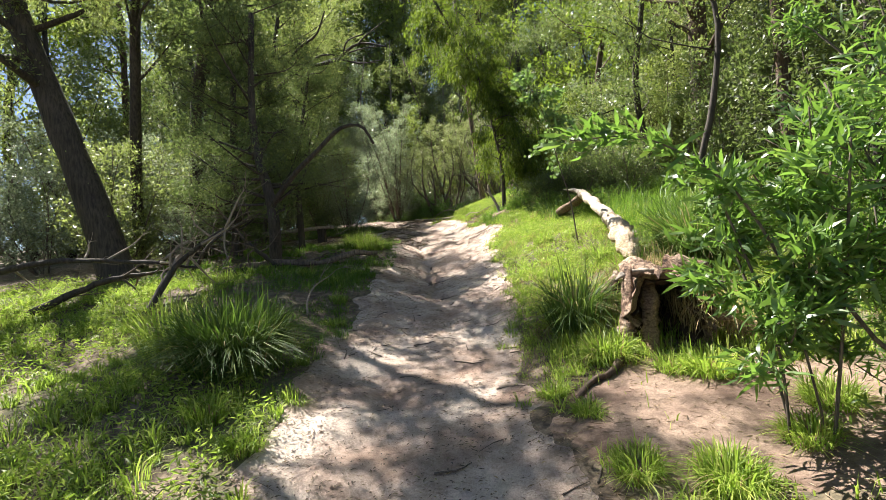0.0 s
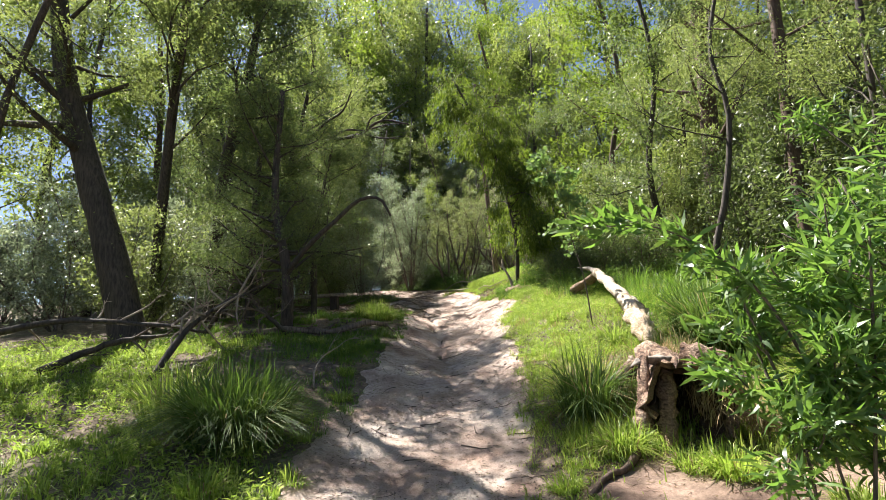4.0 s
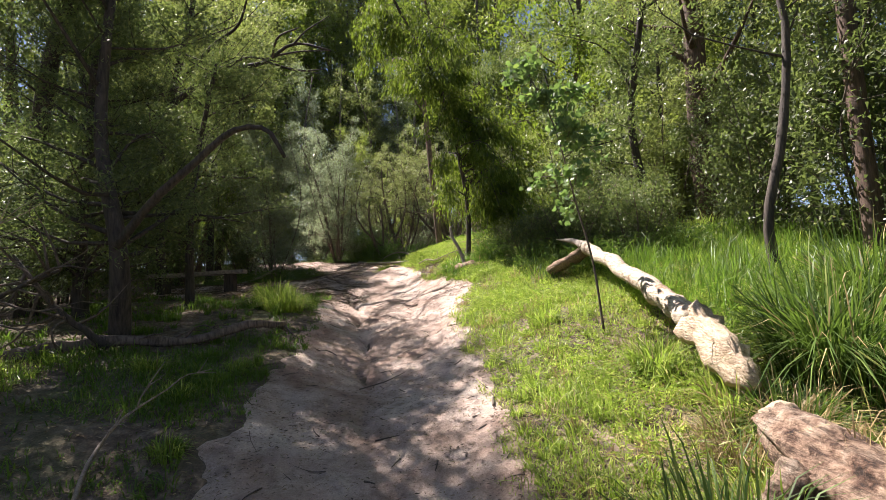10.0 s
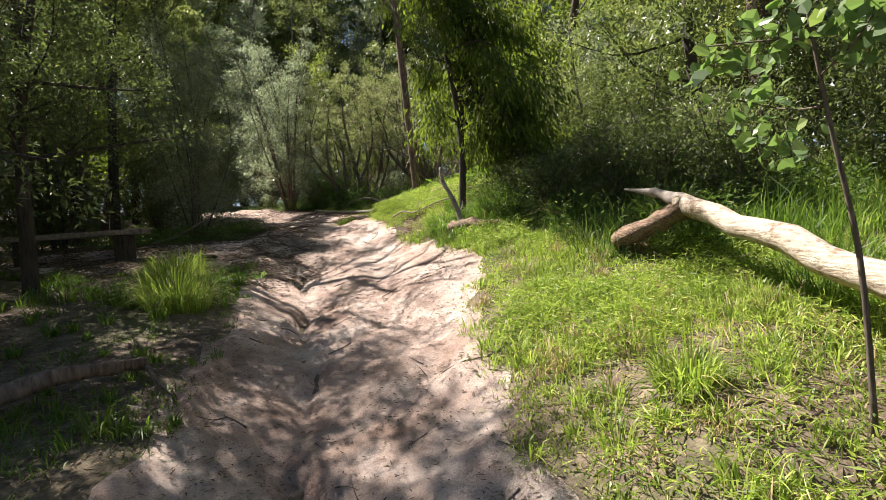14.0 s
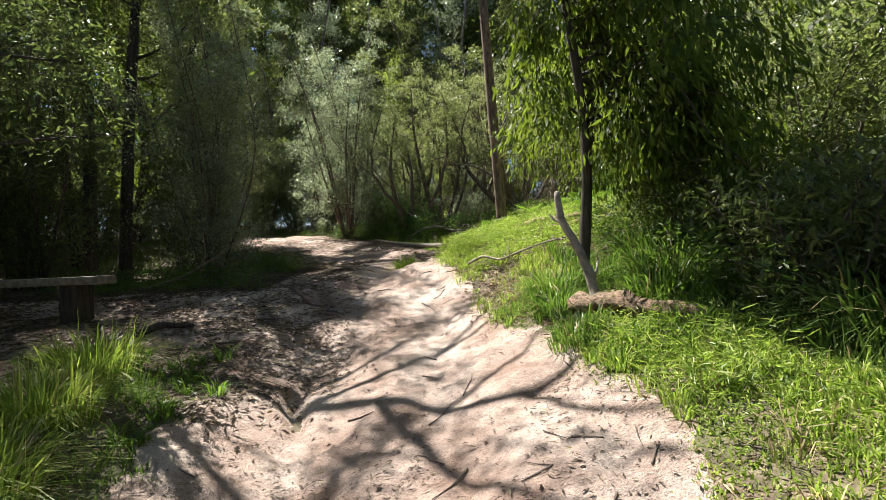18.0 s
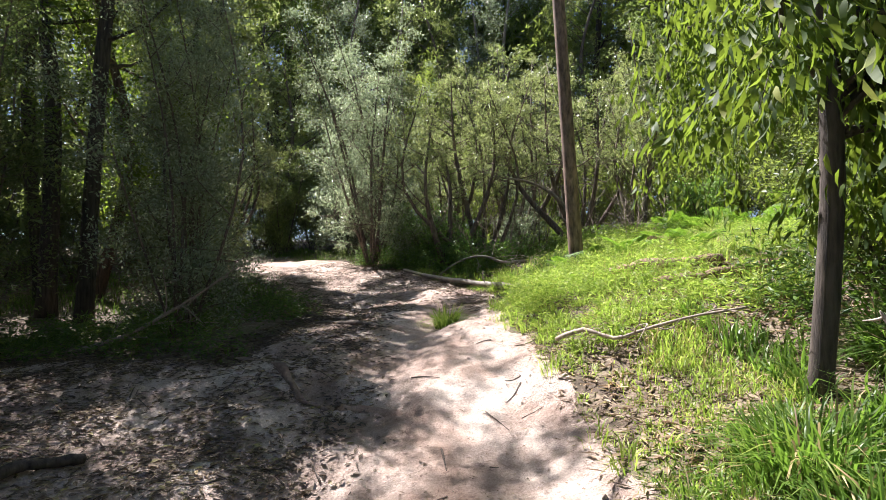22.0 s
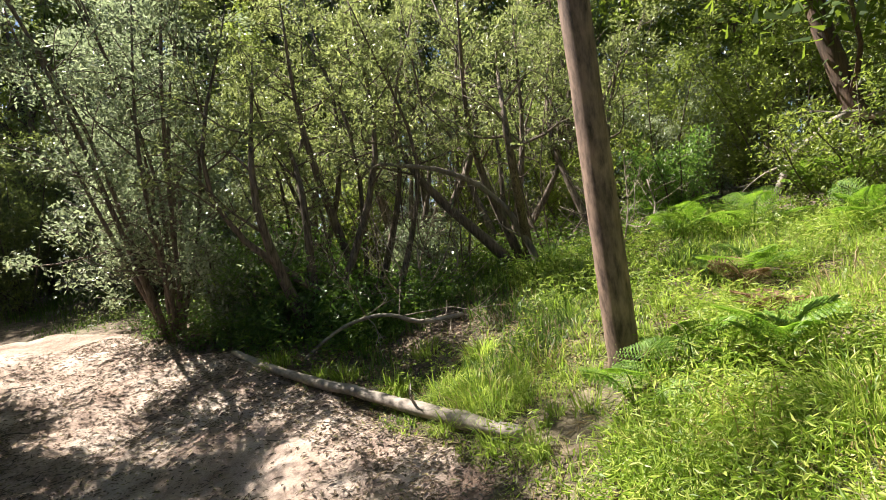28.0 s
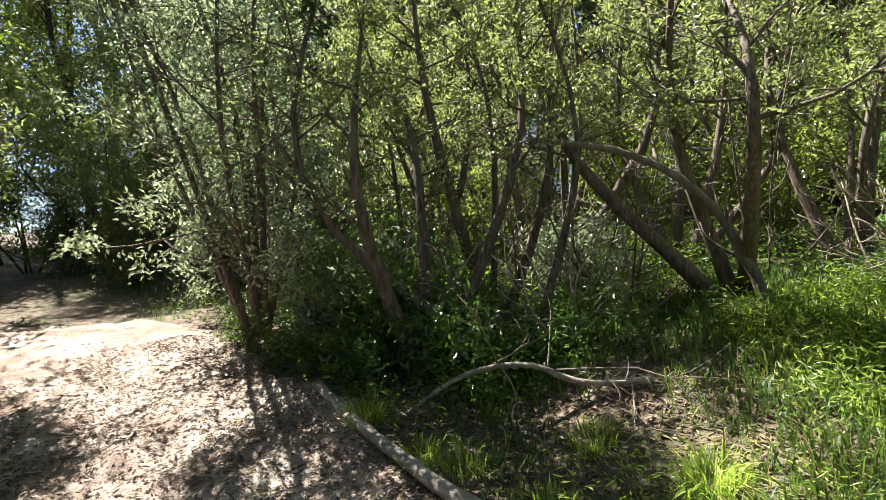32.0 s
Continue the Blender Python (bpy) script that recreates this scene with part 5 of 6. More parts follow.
    for pts, r, mat, label in (([(2.0, 4.98, 1.54), (1.84, 4.86, 1.56), (1.7, 4.76, 1.57), (1.58, 4.68, 1.53)], [0.06, 0.045, 0.03, 0.006], WOOD_GREY, "pale grey splintered lip"),
                               ([(1.72, 4.75, 1.6), (1.66, 4.62, 1.35), (1.6, 4.55, 1.1), (1.55, 4.5, 0.85)], [0.045, 0.06, 0.07, 0.08], LOG_BARK, "tan crumbling root flare"),
                               ([(1.86, 4.62, 1.55), (1.8, 4.5, 1.3), (1.76, 4.44, 1.1), (1.72, 4.4, 0.88)], [0.05, 0.06, 0.06, 0.07], WOOD_BROWN, "brown root flare"),
                               ([(2.05, 4.7, 1.62), (2.22, 4.5, 1.6), (2.34, 4.42, 1.5)], [0.08, 0.06, 0.02], LOG_BARK, "torn upper lip")):
        w = Heap()
        stem(w, smooth_line(pts, 14), np.interp(np.linspace(0, 1, 14), np.linspace(0, 1, len(r)), r), 14, 0.32, rng)
        part("root_flange", w.mesh("root_flange", mat), top, label)
    stub = Heap()
    stem(stub, smooth_line([(1.9, 5.55, 1.42), (1.75, 5.5, 1.36), (1.62, 5.4, 1.28)], 8), np.array([0.11, 0.10, 0.095, 0.09, 0.085, 0.075, 0.06, 0.03]), 14, 0.3, rng)
    part("limb_stub", stub.mesh("limb_stub", LOG_BARK), top, "broken limb stub")
    return top


hollow_log()
rng = np.random.default_rng(102)
h = Heap()
n = 2200
root = np.stack([rng.uniform(2.05, 2.8, n), rng.uniform(4.3, 5.6, n), np.zeros(n)], 1)
root[:, 2] = height(root[:, 0], root[:, 1]) + rng.uniform(0.1, 0.5, n) * np.exp(-(((root[:, 0] - 2.25) / 0.25) ** 2))
blades(h, root, rng.normal(0, 0.6, (n, 2)) + [0.1, -0.4], rng.uniform(0.12, 0.36, n), 0.007, rng, 1.1)
single("dry_grass", h.mesh("dry_grass", STRAW), "matted dry straw and rootlets by the hollow log", "dry grass", kind="stuff")

fallen = rod("fallen_log", "sun-bleached pale fallen log propped above the grass", "log", [(2.52, 7.2, 2.05), (2.63, 7.85, 2.2), (2.75, 8.9, 2.51), (3.0, 10.72, 2.96)], 0.112, 0.085, LOG_PALE, 103, 0.09, 16, 22)
h = Heap()
stem(h, smooth_line([(3.0, 10.66, 2.95), (2.93, 10.95, 3.05), (2.72, 11.2, 3.13)], 8), np.array([0.08, 0.07, 0.06, 0.05, 0.04, 0.03, 0.02, 0.008]), 9, 0.3, np.random.default_rng(104))
part("splintered_tip", h.mesh("splintered_tip", WOOD_GREY), fallen, "grey splintered tip")
h = Heap()
stem(h, smooth_line([(2.99, 10.65, 2.91), (2.8, 10.85, 2.78), (2.55, 11.1, 2.63)], 8), np.linspace(0.10, 0.085, 8), 12, 0.35, np.random.default_rng(105))
part("broken_limb", h.mesh("broken_limb", WOOD_BROWN), fallen, "reddish brown broken limb")
h = Heap()
stem(h, smooth_line([(2.44, 6.5, 1.66), (2.46, 6.85, 1.88), (2.52, 7.26, 2.06)], 12), np.array([0.03, 0.07, 0.085, 0.11, 0.10, 0.125, 0.12, 0.13, 0.125, 0.12, 0.122, 0.116]), 20, 0.4, np.random.default_rng(106))
part("bark_collar", h.mesh("bark_collar", WOOD_TAN), fallen, "cracked tan bark")
rod("broken_branch", "short pale broken branch lying behind the log", "branch", [on(3.1, 8.2, 0.0), on(3.05, 8.4, 0.08), on(3.0, 8.75, 0.2)], 0.05, 0.045, WOOD_GREY, 107, 0.15)
rod("bark_strip", "curled strip of reddish bark on bare soil", "bark", [on(0.92, 3.75, 0.01), on(1.1, 3.93, 0.035), on(1.25, 4.0, 0.04), on(1.42, 4.2, 0.05)], 0.018, 0.032, BARK_RED, 108, 0.25, 7, 12)


# ---- tussocks ----
def tussock(label, x, y, count, tall, wide, seed, mat=TUSSOCK, breadth=0.009, dead=0.06):
    """A dense clump of long arching strap leaves."""
    rng = np.random.default_rng(seed)
    top = thing("tussock", label, "tussock grass")
    for name, n, m in (("blades", count, mat), ("dead_blades", int(count * dead), STRAW)):
        r, a = wide * 0.35 * np.sqrt(rng.random(n)), rng.uniform(0, 2 * np.pi, n)
        root = np.stack([x + r * np.cos(a), y + r * np.sin(a), np.zeros(n)], 1)
        root[:, 2] = height(root[:, 0], root[:, 1]) - 0.01
        push = np.clip(rng.normal(0.68, 0.3, n), 0.03, 1.05)
        a2 = a + rng.normal(0, 0.5, n)
        h = Heap()
        blades(h, root, np.stack([np.cos(a2), np.sin(a2)], 1) * push[:, None], tall * rng.uniform(0.55, 1.15, n), breadth * rng.uniform(0.7, 1.2, n), rng, 0.9)
        tagged(part("foliage", h.mesh(name, m, True), top, "" if name == "blades" else "dry straw-coloured blades"), kind="stuff")
    return top


tussock("large arching tussock of dark green grass", -1.95, 4.75, 2600, 0.80, 1.15, 111, breadth=0.012, dead=0.02)
tussock("bright grass tussock by the trail", -2.7, 5.1, 500, 0.7, 0.8, 112, GRASS, 0.013)
tussock("small grass tuft at the trail's edge", -1.75, 3.75, 260, 0.3, 0.4, 113, GRASS)
tussock("arching tussock beside the hollow log", 1.3, 5.15, 620, 0.85, 0.6, 114, breadth=0.011)
tussock("tall strap-leaved tussock behind the log", 3.35, 6.9, 1300, 1.15, 1.0, 115, breadth=0.012)
tussock("tall strap-leaved tussock in the shade", 4.4, 7.6, 900, 1.1, 0.9, 116, breadth=0.012)
tussock("tall strap-leaved tussock in the shade", 4.5, 5.6, 900, 1.0, 0.9, 117, breadth=0.012)
tussock("bright grass tuft in the trail", -0.22, 18.0, 420, 0.34, 0.34, 118, GRASS, 0.008, 0.02)
tussock("sunlit tuft of grass by the fallen branch", -1.75, 12.0, 900, 0.5, 0.9, 119, GRASS)
tussock("sunlit tuft of grass near the bench", -2.05, 12.9, 900, 0.5, 0.9, 120, GRASS)
tussock("lush tuft beside the trail", -2.35, 13.8, 800, 0.5, 0.9, 121, GRASS)
tussock("lush tuft in sunny grass", 2.25, 7.45, 420, 0.42, 0.5, 122, GRASS)
tussock("lush tuft in sunny grass", 1.75, 8.9, 300, 0.32, 0.45, 123, GRASS)
# tufts under the gum tree take the grass colour darkened for shade
tussock("shade-darkened tuft beside the trail", 1.4, 14.4, 520, 0.36, 0.7, 124, GRASS_SHADED, 0.010)
tussock("shade-darkened tuft at the trail's edge", 1.3, 13.9, 380, 0.3, 0.5, 340, GRASS_SHADED, 0.010)
tussock("shade-darkened tuft by the short log", 1.95, 13.5, 420, 0.4, 0.6, 341, GRASS_SHADED, 0.011)
tussock("shade-darkened tuft by the short log", 1.3, 13.3, 300, 0.26, 0.5, 342, GRASS_SHADED, 0.009)
tussock("shade-darkened tuft beside the dead stick", 2.25, 13.9, 700, 0.55, 0.9, 125, GRASS_SHADED, 0.012)
tussock("shade-darkened tuft beside the tree", 2.5, 15.0, 700, 0.55, 0.9, 126, GRASS_SHADED, 0.012)
tussock("dark leafy clump on the shaded bank", 2.6, 12.3, 420, 0.6, 0.8, 136, TUSSOCK, 0.013)
tussock("dark leafy clump on the shaded bank", 3.3, 11.4, 420, 0.65, 0.8, 137, TUSSOCK, 0.013)
tussock("dark leafy clump on the shaded bank", 3.0, 13.4, 420, 0.65, 0.8, 138, TUSSOCK, 0.013)
tussock("bright lush clump of tall grass", 1.2, 18.6, 700, 0.30, 0.8, 127, GRASS, 0.007)
tussock("bright lush clump of tall grass", 1.9, 18.2, 700, 0.30, 0.8, 128, GRASS, 0.007)
tussock("bright lush clump of tall grass", 0.75, 19.9, 600, 0.28, 0.8, 129, GRASS, 0.007)
tussock("dry and green tussock growing over the log", 2.55, 6.35, 500, 0.55, 0.6, 134, TUSSOCK, 0.009, 0.6)
tussock("green tuft growing over the log's end", 2.4, 6.65, 420, 0.42, 0.5, 139, GRASS, 0.012, 0.3)
tussock("clump of dry straw at the log's broken end", 2.12, 6.25, 260, 0.4, 0.6, 141, STRAW, 0.008)
tussock("low tuft against the log", 1.75, 5.6, 420, 0.45, 0.5, 135, GRASS, 0.009, 0.3)
tussock("low leafy tuft by the stump", 1.35, 4.35, 500, 0.32, 0.5, 130, GRASS, 0.011)
tussock("low leafy tuft near bare soil", 1.95, 3.9, 420, 0.28, 0.5, 131, GRASS, 0.011)
for k, (x, y, count, tall, wide) in enumerate([(1.05, 2.95, 420, 0.2, 0.35), (1.45, 2.75, 520, 0.24, 0.4), (2.05, 3.0, 420, 0.2, 0.4), (2.4, 3.3, 460, 0.24, 0.45), (1.75, 4.0, 380, 0.2, 0.4), (0.82, 3.95, 260, 0.16, 0.3), (0.95, 3.6, 220, 0.14, 0.25), (2.55, 4.05, 380, 0.22, 0.4)]):
    tussock("low leafy green clump on bare soil", x, y, count, tall, wide, 310 + k, GRASS, 0.008, 0.03)
for k, (x, y, count, tall, wide) in enumerate([(-1.35, 3.35, 240, 0.18, 0.3), (-1.2, 4.1, 160, 0.15, 0.25), (-1.3, 6.1, 200, 0.17, 0.3), (-1.45, 7.0, 200, 0.17, 0.3), (-1.75, 7.9, 220, 0.2, 0.35), (-2.3, 8.6, 260, 0.22, 0.4), (-1.5, 8.7, 180, 0.16, 0.3)]):
    tussock("small green tuft on the shaded verge", x, y, count, tall, wide, 320 + k, GRASS, 0.008, 0.05)
for k, (x, y, count, tall) in enumerate([(-0.78, 21.85, 200, 0.26), (-0.38, 21.35, 160, 0.22), (-0.15, 21.2, 160, 0.24), (0.22, 20.7, 200, 0.26), (0.55, 20.25, 220, 0.26), (0.95, 20.6, 260, 0.28), (0.6, 21.2, 140, 0.22)]):
    tussock("small bright tuft beside the fallen branch", x, y, count, tall, 0.35, 350 + k, GRASS, 0.008, 0.05)
tussock("strappy grass growing in the thicket", 0.2, 25.0, 500, 1.0, 0.8, 132, GRASS, 0.016)
tussock("strappy grass growing in the thicket", 1.9, 24.4, 500, 1.0, 0.8, 133, GRASS, 0.016)

# ---- sapling with round leaves ----
rng = np.random.default_rng(141)
sapling = thing("sapling", "thin gum sapling with round grey-green leaves", "sapling")
line = smooth_line([on(2.2, 8.32, -0.05), (2.14, 8.3, 2.6), (2.02, 8.3, 3.2), (1.84, 8.3, 4.1), (1.55, 8.3, 4.75)], 16)
h = Heap()
stem(h, line, np.linspace(0.013, 0.004, 16), 7, 0.08, rng)
part("stem", h.mesh("stem", TWIG), sapling)
spots, ways, twig_heaps = [], [], []


def sapling_twig():
    twig_heaps.append(Heap())
    return twig_heaps[-1]


spots, ways = branching(rng, line, np.linspace(0.02, 0.006, 16), 14, 0.55, 0.3, 0.5, 3, 0.1, sapling_twig)
for b in twig_heaps:
    part("twig", b.mesh("twig", TWIG), sapling)
c = Heap()
foliage(c, rng, spots, ways, 900, 0.05, 0.085, 0.062, 0.3, True, 0.1)
tagged(part("foliage", c.mesh("foliage", LEAF_ROUND, False), sapling), kind="stuff")

# ---- bench ----
bench = thing("bench", "weathered grey timber plank bench beside the trail", "bench")


def plank(name, size, place, mat, parent, seed, label="", turn=0.0):
    """A sawn timber with worn, uneven edges."""
    bm = bmesh.new()
    bmesh.ops.create_cube(bm, size=1)
    bmesh.ops.scale(bm, vec=size, verts=bm.verts)
    bmesh.ops.subdivide_edges(bm, edges=[e for e in bm.edges if e.calc_length() > 0.3 * max(size)], cuts=9)
    r = random.Random(seed)
    for v in bm.verts:
        v.co += Vector((0, r.uniform(-1, 1) * 0.006, r.uniform(-1, 1) * 0.006))
    bmesh.ops.bevel(bm, geom=[e for e in bm.edges if e.is_manifold and e.calc_face_angle() > 0.9], offset=0.012, segments=2, affect="EDGES")
    bmesh.ops.transform(bm, matrix=pose(*place, 0, 0, turn), verts=bm.verts)
    me = bpy.data.meshes.new(name)
    bm.to_mesh(me)
    bm.free()
    me.materials.append(mat)
    return part(name, me, parent, label)


seat_z = 3.25
plank("seat", (2.15, 0.36, 0.085), (-4.45, 15.55, seat_z - 0.042), WOOD_GREY, bench, 1)
for x in (-3.72, -5.2):
    z0 = ground_z(x, 15.5) - 0.12
    plank("leg", (0.22, 0.26, seat_z - 0.085 - z0), (x, 15.55, (seat_z - 0.085 + z0) / 2), BARK_DARK, bench, 2, "dark stump leg")

# ---- dead wood on the ground ----
rod("fallen_branch", "dark fallen branch lying in shaded grass", "branch", [on(-3.9, 9.0, 0.06), on(-3.0, 9.3, 0.1), (-2.3, 9.5, 2.04), (-1.68, 9.85, 2.17), on(-1.35, 10.2, 0.1)], 0.065, 0.035, BARK_TEA, 151, 0.3, 9, 20, 7, 0.5)
rod("stick", "thin pale dead stick propped in the grass", "stick", [on(-1.72, 6.45, 0.02), (-1.8, 6.75, 1.5), (-1.78, 7.1, 1.68), (-1.65, 7.5, 1.8)], 0.016, 0.006, TWIG_PALE, 152, 0.1, 6, 10, 3, 0.3)
rod("dead_branch", "crooked dead branch with bare twigs", "branch", [on(-3.85, 6.5, -0.05), (-3.66, 6.95, 2.08), (-3.35, 7.1, 2.38), (-3.0, 7.2, 2.6)], 0.05, 0.02, BARK_DARK, 153, 0.15, 7, 14, 12, 0.8, TWIG_PALE)
rod("dead_branch", "long bare dead branch leaning across the brush", "branch", [on(-6.4, 6.4, 0.5), (-5.2, 6.7, 2.35), (-4.2, 7.1, 2.25), (-3.5, 7.4, 2.1)], 0.05, 0.02, BARK_DARK, 154, 0.15, 7, 14, 10, 0.7, TWIG_PALE)
rod("dead_branch", "tangle of grey dead twigs under the trees", "branch", [on(-4.4, 8.9, 0.1), (-3.9, 8.8, 2.6), (-3.3, 8.9, 2.9)], 0.04, 0.015, BARK_DARK, 155, 0.15, 7, 14, 14, 0.9, TWIG)
rod("dead_branch", "tangle of dark dead twigs under the trees", "branch", [on(-3.0, 9.2, 0.05), (-3.4, 9.0, 2.5), (-3.9, 9.1, 3.1)], 0.05, 0.015, BARK_DARK, 156, 0.15, 7, 14, 12, 0.9, TWIG)
rod("dead_branch", "dark dead branch lying in the clearing", "branch", [on(-5.6, 6.9, 0.05), on(-4.9, 7.3, 0.3), (-4.3, 7.6, 2.1)], 0.06, 0.03, BARK_DARK, 157, 0.15, 7, 14, 6, 0.6, TWIG)
rod("dead_branch", "dead twiggy branch beside dark shrubs", "branch", [on(-4.0, 17.2, 0.02), on(-3.4, 17.4, 0.2), on(-2.7, 17.9, 0.7)], 0.03, 0.01, TWIG_PALE, 158, 0.15, 6, 12, 7, 0.6)
rod("leaning_stick", "smooth grey dead stem standing aslant on a log", "stick", [(1.53, 13.63, 2.9), (1.53, 13.68, 3.05), (1.44, 13.72, 3.32), (1.34, 13.78, 3.55), (1.32, 13.8, 3.76)], 0.042, 0.026, WOOD_GREY, 159, 0.09, 12, 18, 2, 0.16)
rod("short_log", "short split brown log in the grass", "log", [on(1.44, 13.75, 0.07), on(1.64, 13.38, 0.08), on(1.98, 12.9, 0.07)], 0.10, 0.055, WOOD_BROWN, 160, 0.22, 10, 12)
rod("stick", "long crooked grey stick in bright grass", "stick", [on(0.72, 16.3, 0.1), on(0.9, 16.15, 0.17), on(1.08, 15.98, 0.12), on(1.28, 15.92, 0.16), on(1.5, 15.8, 0.24), on(1.85, 15.65, 0.28)], 0.017, 0.008, TWIG_PALE, 161, 0.15, 7, 16, 4, 0.35)
rod("fallen_branch", "pale knotted fallen branch along the trail", "branch", [on(-1.25, 22.45, 0.03), on(-0.98, 22.0, 0.04), on(-0.48, 21.25, 0.06), on(-0.08, 20.7, 0.08), on(0.32, 20.1, 0.07), on(0.75, 19.35, 0.05)], 0.036, 0.052, WOOD_GREY, 162, 0.14, 10, 20, 2, 0.3)
rod("dead_branch", "grey arched dead branch with thin twigs", "branch", [on(-0.5, 21.85, 0.04), (-0.1, 21.8, 3.9), (0.32, 21.72, 3.97), (0.68, 21.62, 3.85), on(1.08, 21.5, 0.04)], 0.016, 0.026, WOOD_GREY, 163, 0.12, 7, 16, 9, 0.8, TWIG_PALE)
rod("bent_sapling", "bent bare tea-tree stem arching over shade", "sapling", [on(2.2, 21.95, -0.05), (2.1, 22.05, 4.5), (1.85, 22.15, 5.0), (1.35, 22.3, 5.4), (0.6, 22.5, 5.6)], 0.045, 0.02, BARK_GREY, 164, 0.1, 8, 16, 6, 0.7)
def trail_at(x, y, dz=0.0):
    return (x, y, float(trail_surface(np.array([x]), np.array([y]))[0]) + dz)


rod("exposed_root", "half-buried dusty tree root crossing the trail", "root", [trail_at(-2.3, 17.1, -0.02), trail_at(-1.55, 16.45, -0.008), trail_at(-1.22, 16.02, 0.0), trail_at(-0.85, 15.98, -0.012), trail_at(-0.5, 15.85, -0.02), trail_at(-0.2, 15.6, -0.05)], 0.04, 0.028, BROWN_SOIL, 168, 0.35, 10, 26)
rod("exposed_root", "dark arched tree root above the washed-out gully", "root", [trail_at(-1.95, 18.5, -0.02), trail_at(-1.4, 18.15, 0.005), trail_at(-1.02, 17.78, 0.0), trail_at(-0.65, 17.62, -0.02)], 0.045, 0.02, BARK_TEA, 169, 0.3, 9, 20)
rod("stick", "black charred stick lying on the trail", "stick", [trail_at(-2.55, 14.7, 0.03), trail_at(-2.4, 14.9, 0.04), trail_at(-2.2, 15.1, 0.03)], 0.035, 0.025, BARK_DARK, 171, 0.2, 8, 10)
rod("log", "half-buried brown log in bright grass", "log", [on(1.55, 17.75, 0.03), on(1.95, 17.5, 0.05), on(2.5, 17.3, 0.06)], 0.06, 0.05, WOOD_BROWN, 165, 0.25, 9, 12)
rod("log", "weathered log lying among litter", "log", [on(1.75, 17.0, 0.02), on(2.2, 16.9, 0.05), on(2.8, 16.9, 0.06)], 0.07, 0.06, WOOD_BROWN, 166, 0.22, 9, 12)
rod("dead_limb", "pale curved dead limb in the wood", "branch", [(9.6, 22.5, 5.0), (8.6, 22.3, 5.6), (8.0, 22.2, 5.5), (7.4, 22.4, 5.6), (6.9, 22.8, 5.1), on(6.6, 23, 0.0)], 0.07, 0.05, WOOD_GREY, 167, 0.1, 9, 18, 6, 0.7)


# ---- ferns ----
def fern(label, x, y, size, fronds, seed, mat=FERN, droop=0.5):
    rng = np.random.default_rng(seed)
    top = thing("fern", label, "fern", "ferns")
    foot = np.array(on(x, y, 0))
    for k in range(fronds):
        az = 2 * np.pi * (k + rng.uniform(-0.3, 0.3)) / fronds
        L = size * rng.uniform(0.7, 1.15)
        d = np.array([np.cos(az), np.sin(az), 0])
        e = rng.uniform(0.55, 1.35)
        way_up = d * np.cos(e) + np.array([0, 0, np.sin(e)])
        line = smooth_line([foot, foot + way_up * L * 0.6, foot + way_up * L * 0.9 + d * L * 0.22 - [0, 0, droop * L * 0.35]], 14)
        d = unit(line[13] - line[4])
        h = Heap()
        stem(h, line, np.linspace(0.006, 0.002, 14), 4)
        side = unit(np.cross(d, [0, 0, 1.0]) + rng.normal(0, 0.2, 3))
        base, way, long_ = [], [], []
        for i in range(4, 14):
            reach = L * 0.34 * np.sin(np.pi * (0.12 + 0.86 * (1 - (i - 4) / 10)) * 0.62)
            for sgn in (-1, 1):
                axis = unit(side * sgn + 0.35 * unit(line[min(i + 1, 13)] - line[i]) - [0, 0, 0.12])
                for w in np.linspace(0.08, 1, 8):
                    for s2 in (-1, 1):
                        base.append(line[i] + axis * reach * w)
                        way.append(axis * 0.6 + s2 * unit(line[13] - line[4]) * 0.8)
                        long_.append(reach * 0.30 * (1.15 - w))
        n = len(base)
        leaves(h, np.array(base), np.array(way), np.array(long_) + 0.01, np.full(n, 0.016) * size + 0.004, rng, fold=0.05, up=np.tile([0, 0, 3.0], (n, 1)))
        part("frond", h.mesh("frond", mat, False), top)
    return top


for k, (x, y, size, fronds) in enumerate([(1.35, 19.05, 0.4, 5), (1.85, 19.2, 0.42, 5), (2.6, 18.1, 0.42, 6), (3.1, 20.0, 0.5, 6), (4.3, 21.1, 0.62, 7), (3.7, 21.6, 0.55, 7), (4.9, 20.4, 0.6, 6), (5.2, 22.2, 0.65, 7), (4.6, 22.9, 0.8, 7), (6.0, 21.4, 0.9, 8), (2.05, 18.75, 0.5, 6)]):
    fern("bright green bracken fern with arching fronds", x, y, size, fronds, 170 + k, FERN, 0.3)
for k, (x, y, size, fronds) in enumerate([(2.55, 19.3, 0.34, 6), (2.95, 19.9, 0.34, 5)]):
    fern("dead rust-brown bracken fern, drooping", x, y, size, fronds, 190 + k, FERN_DEAD, 0.35)


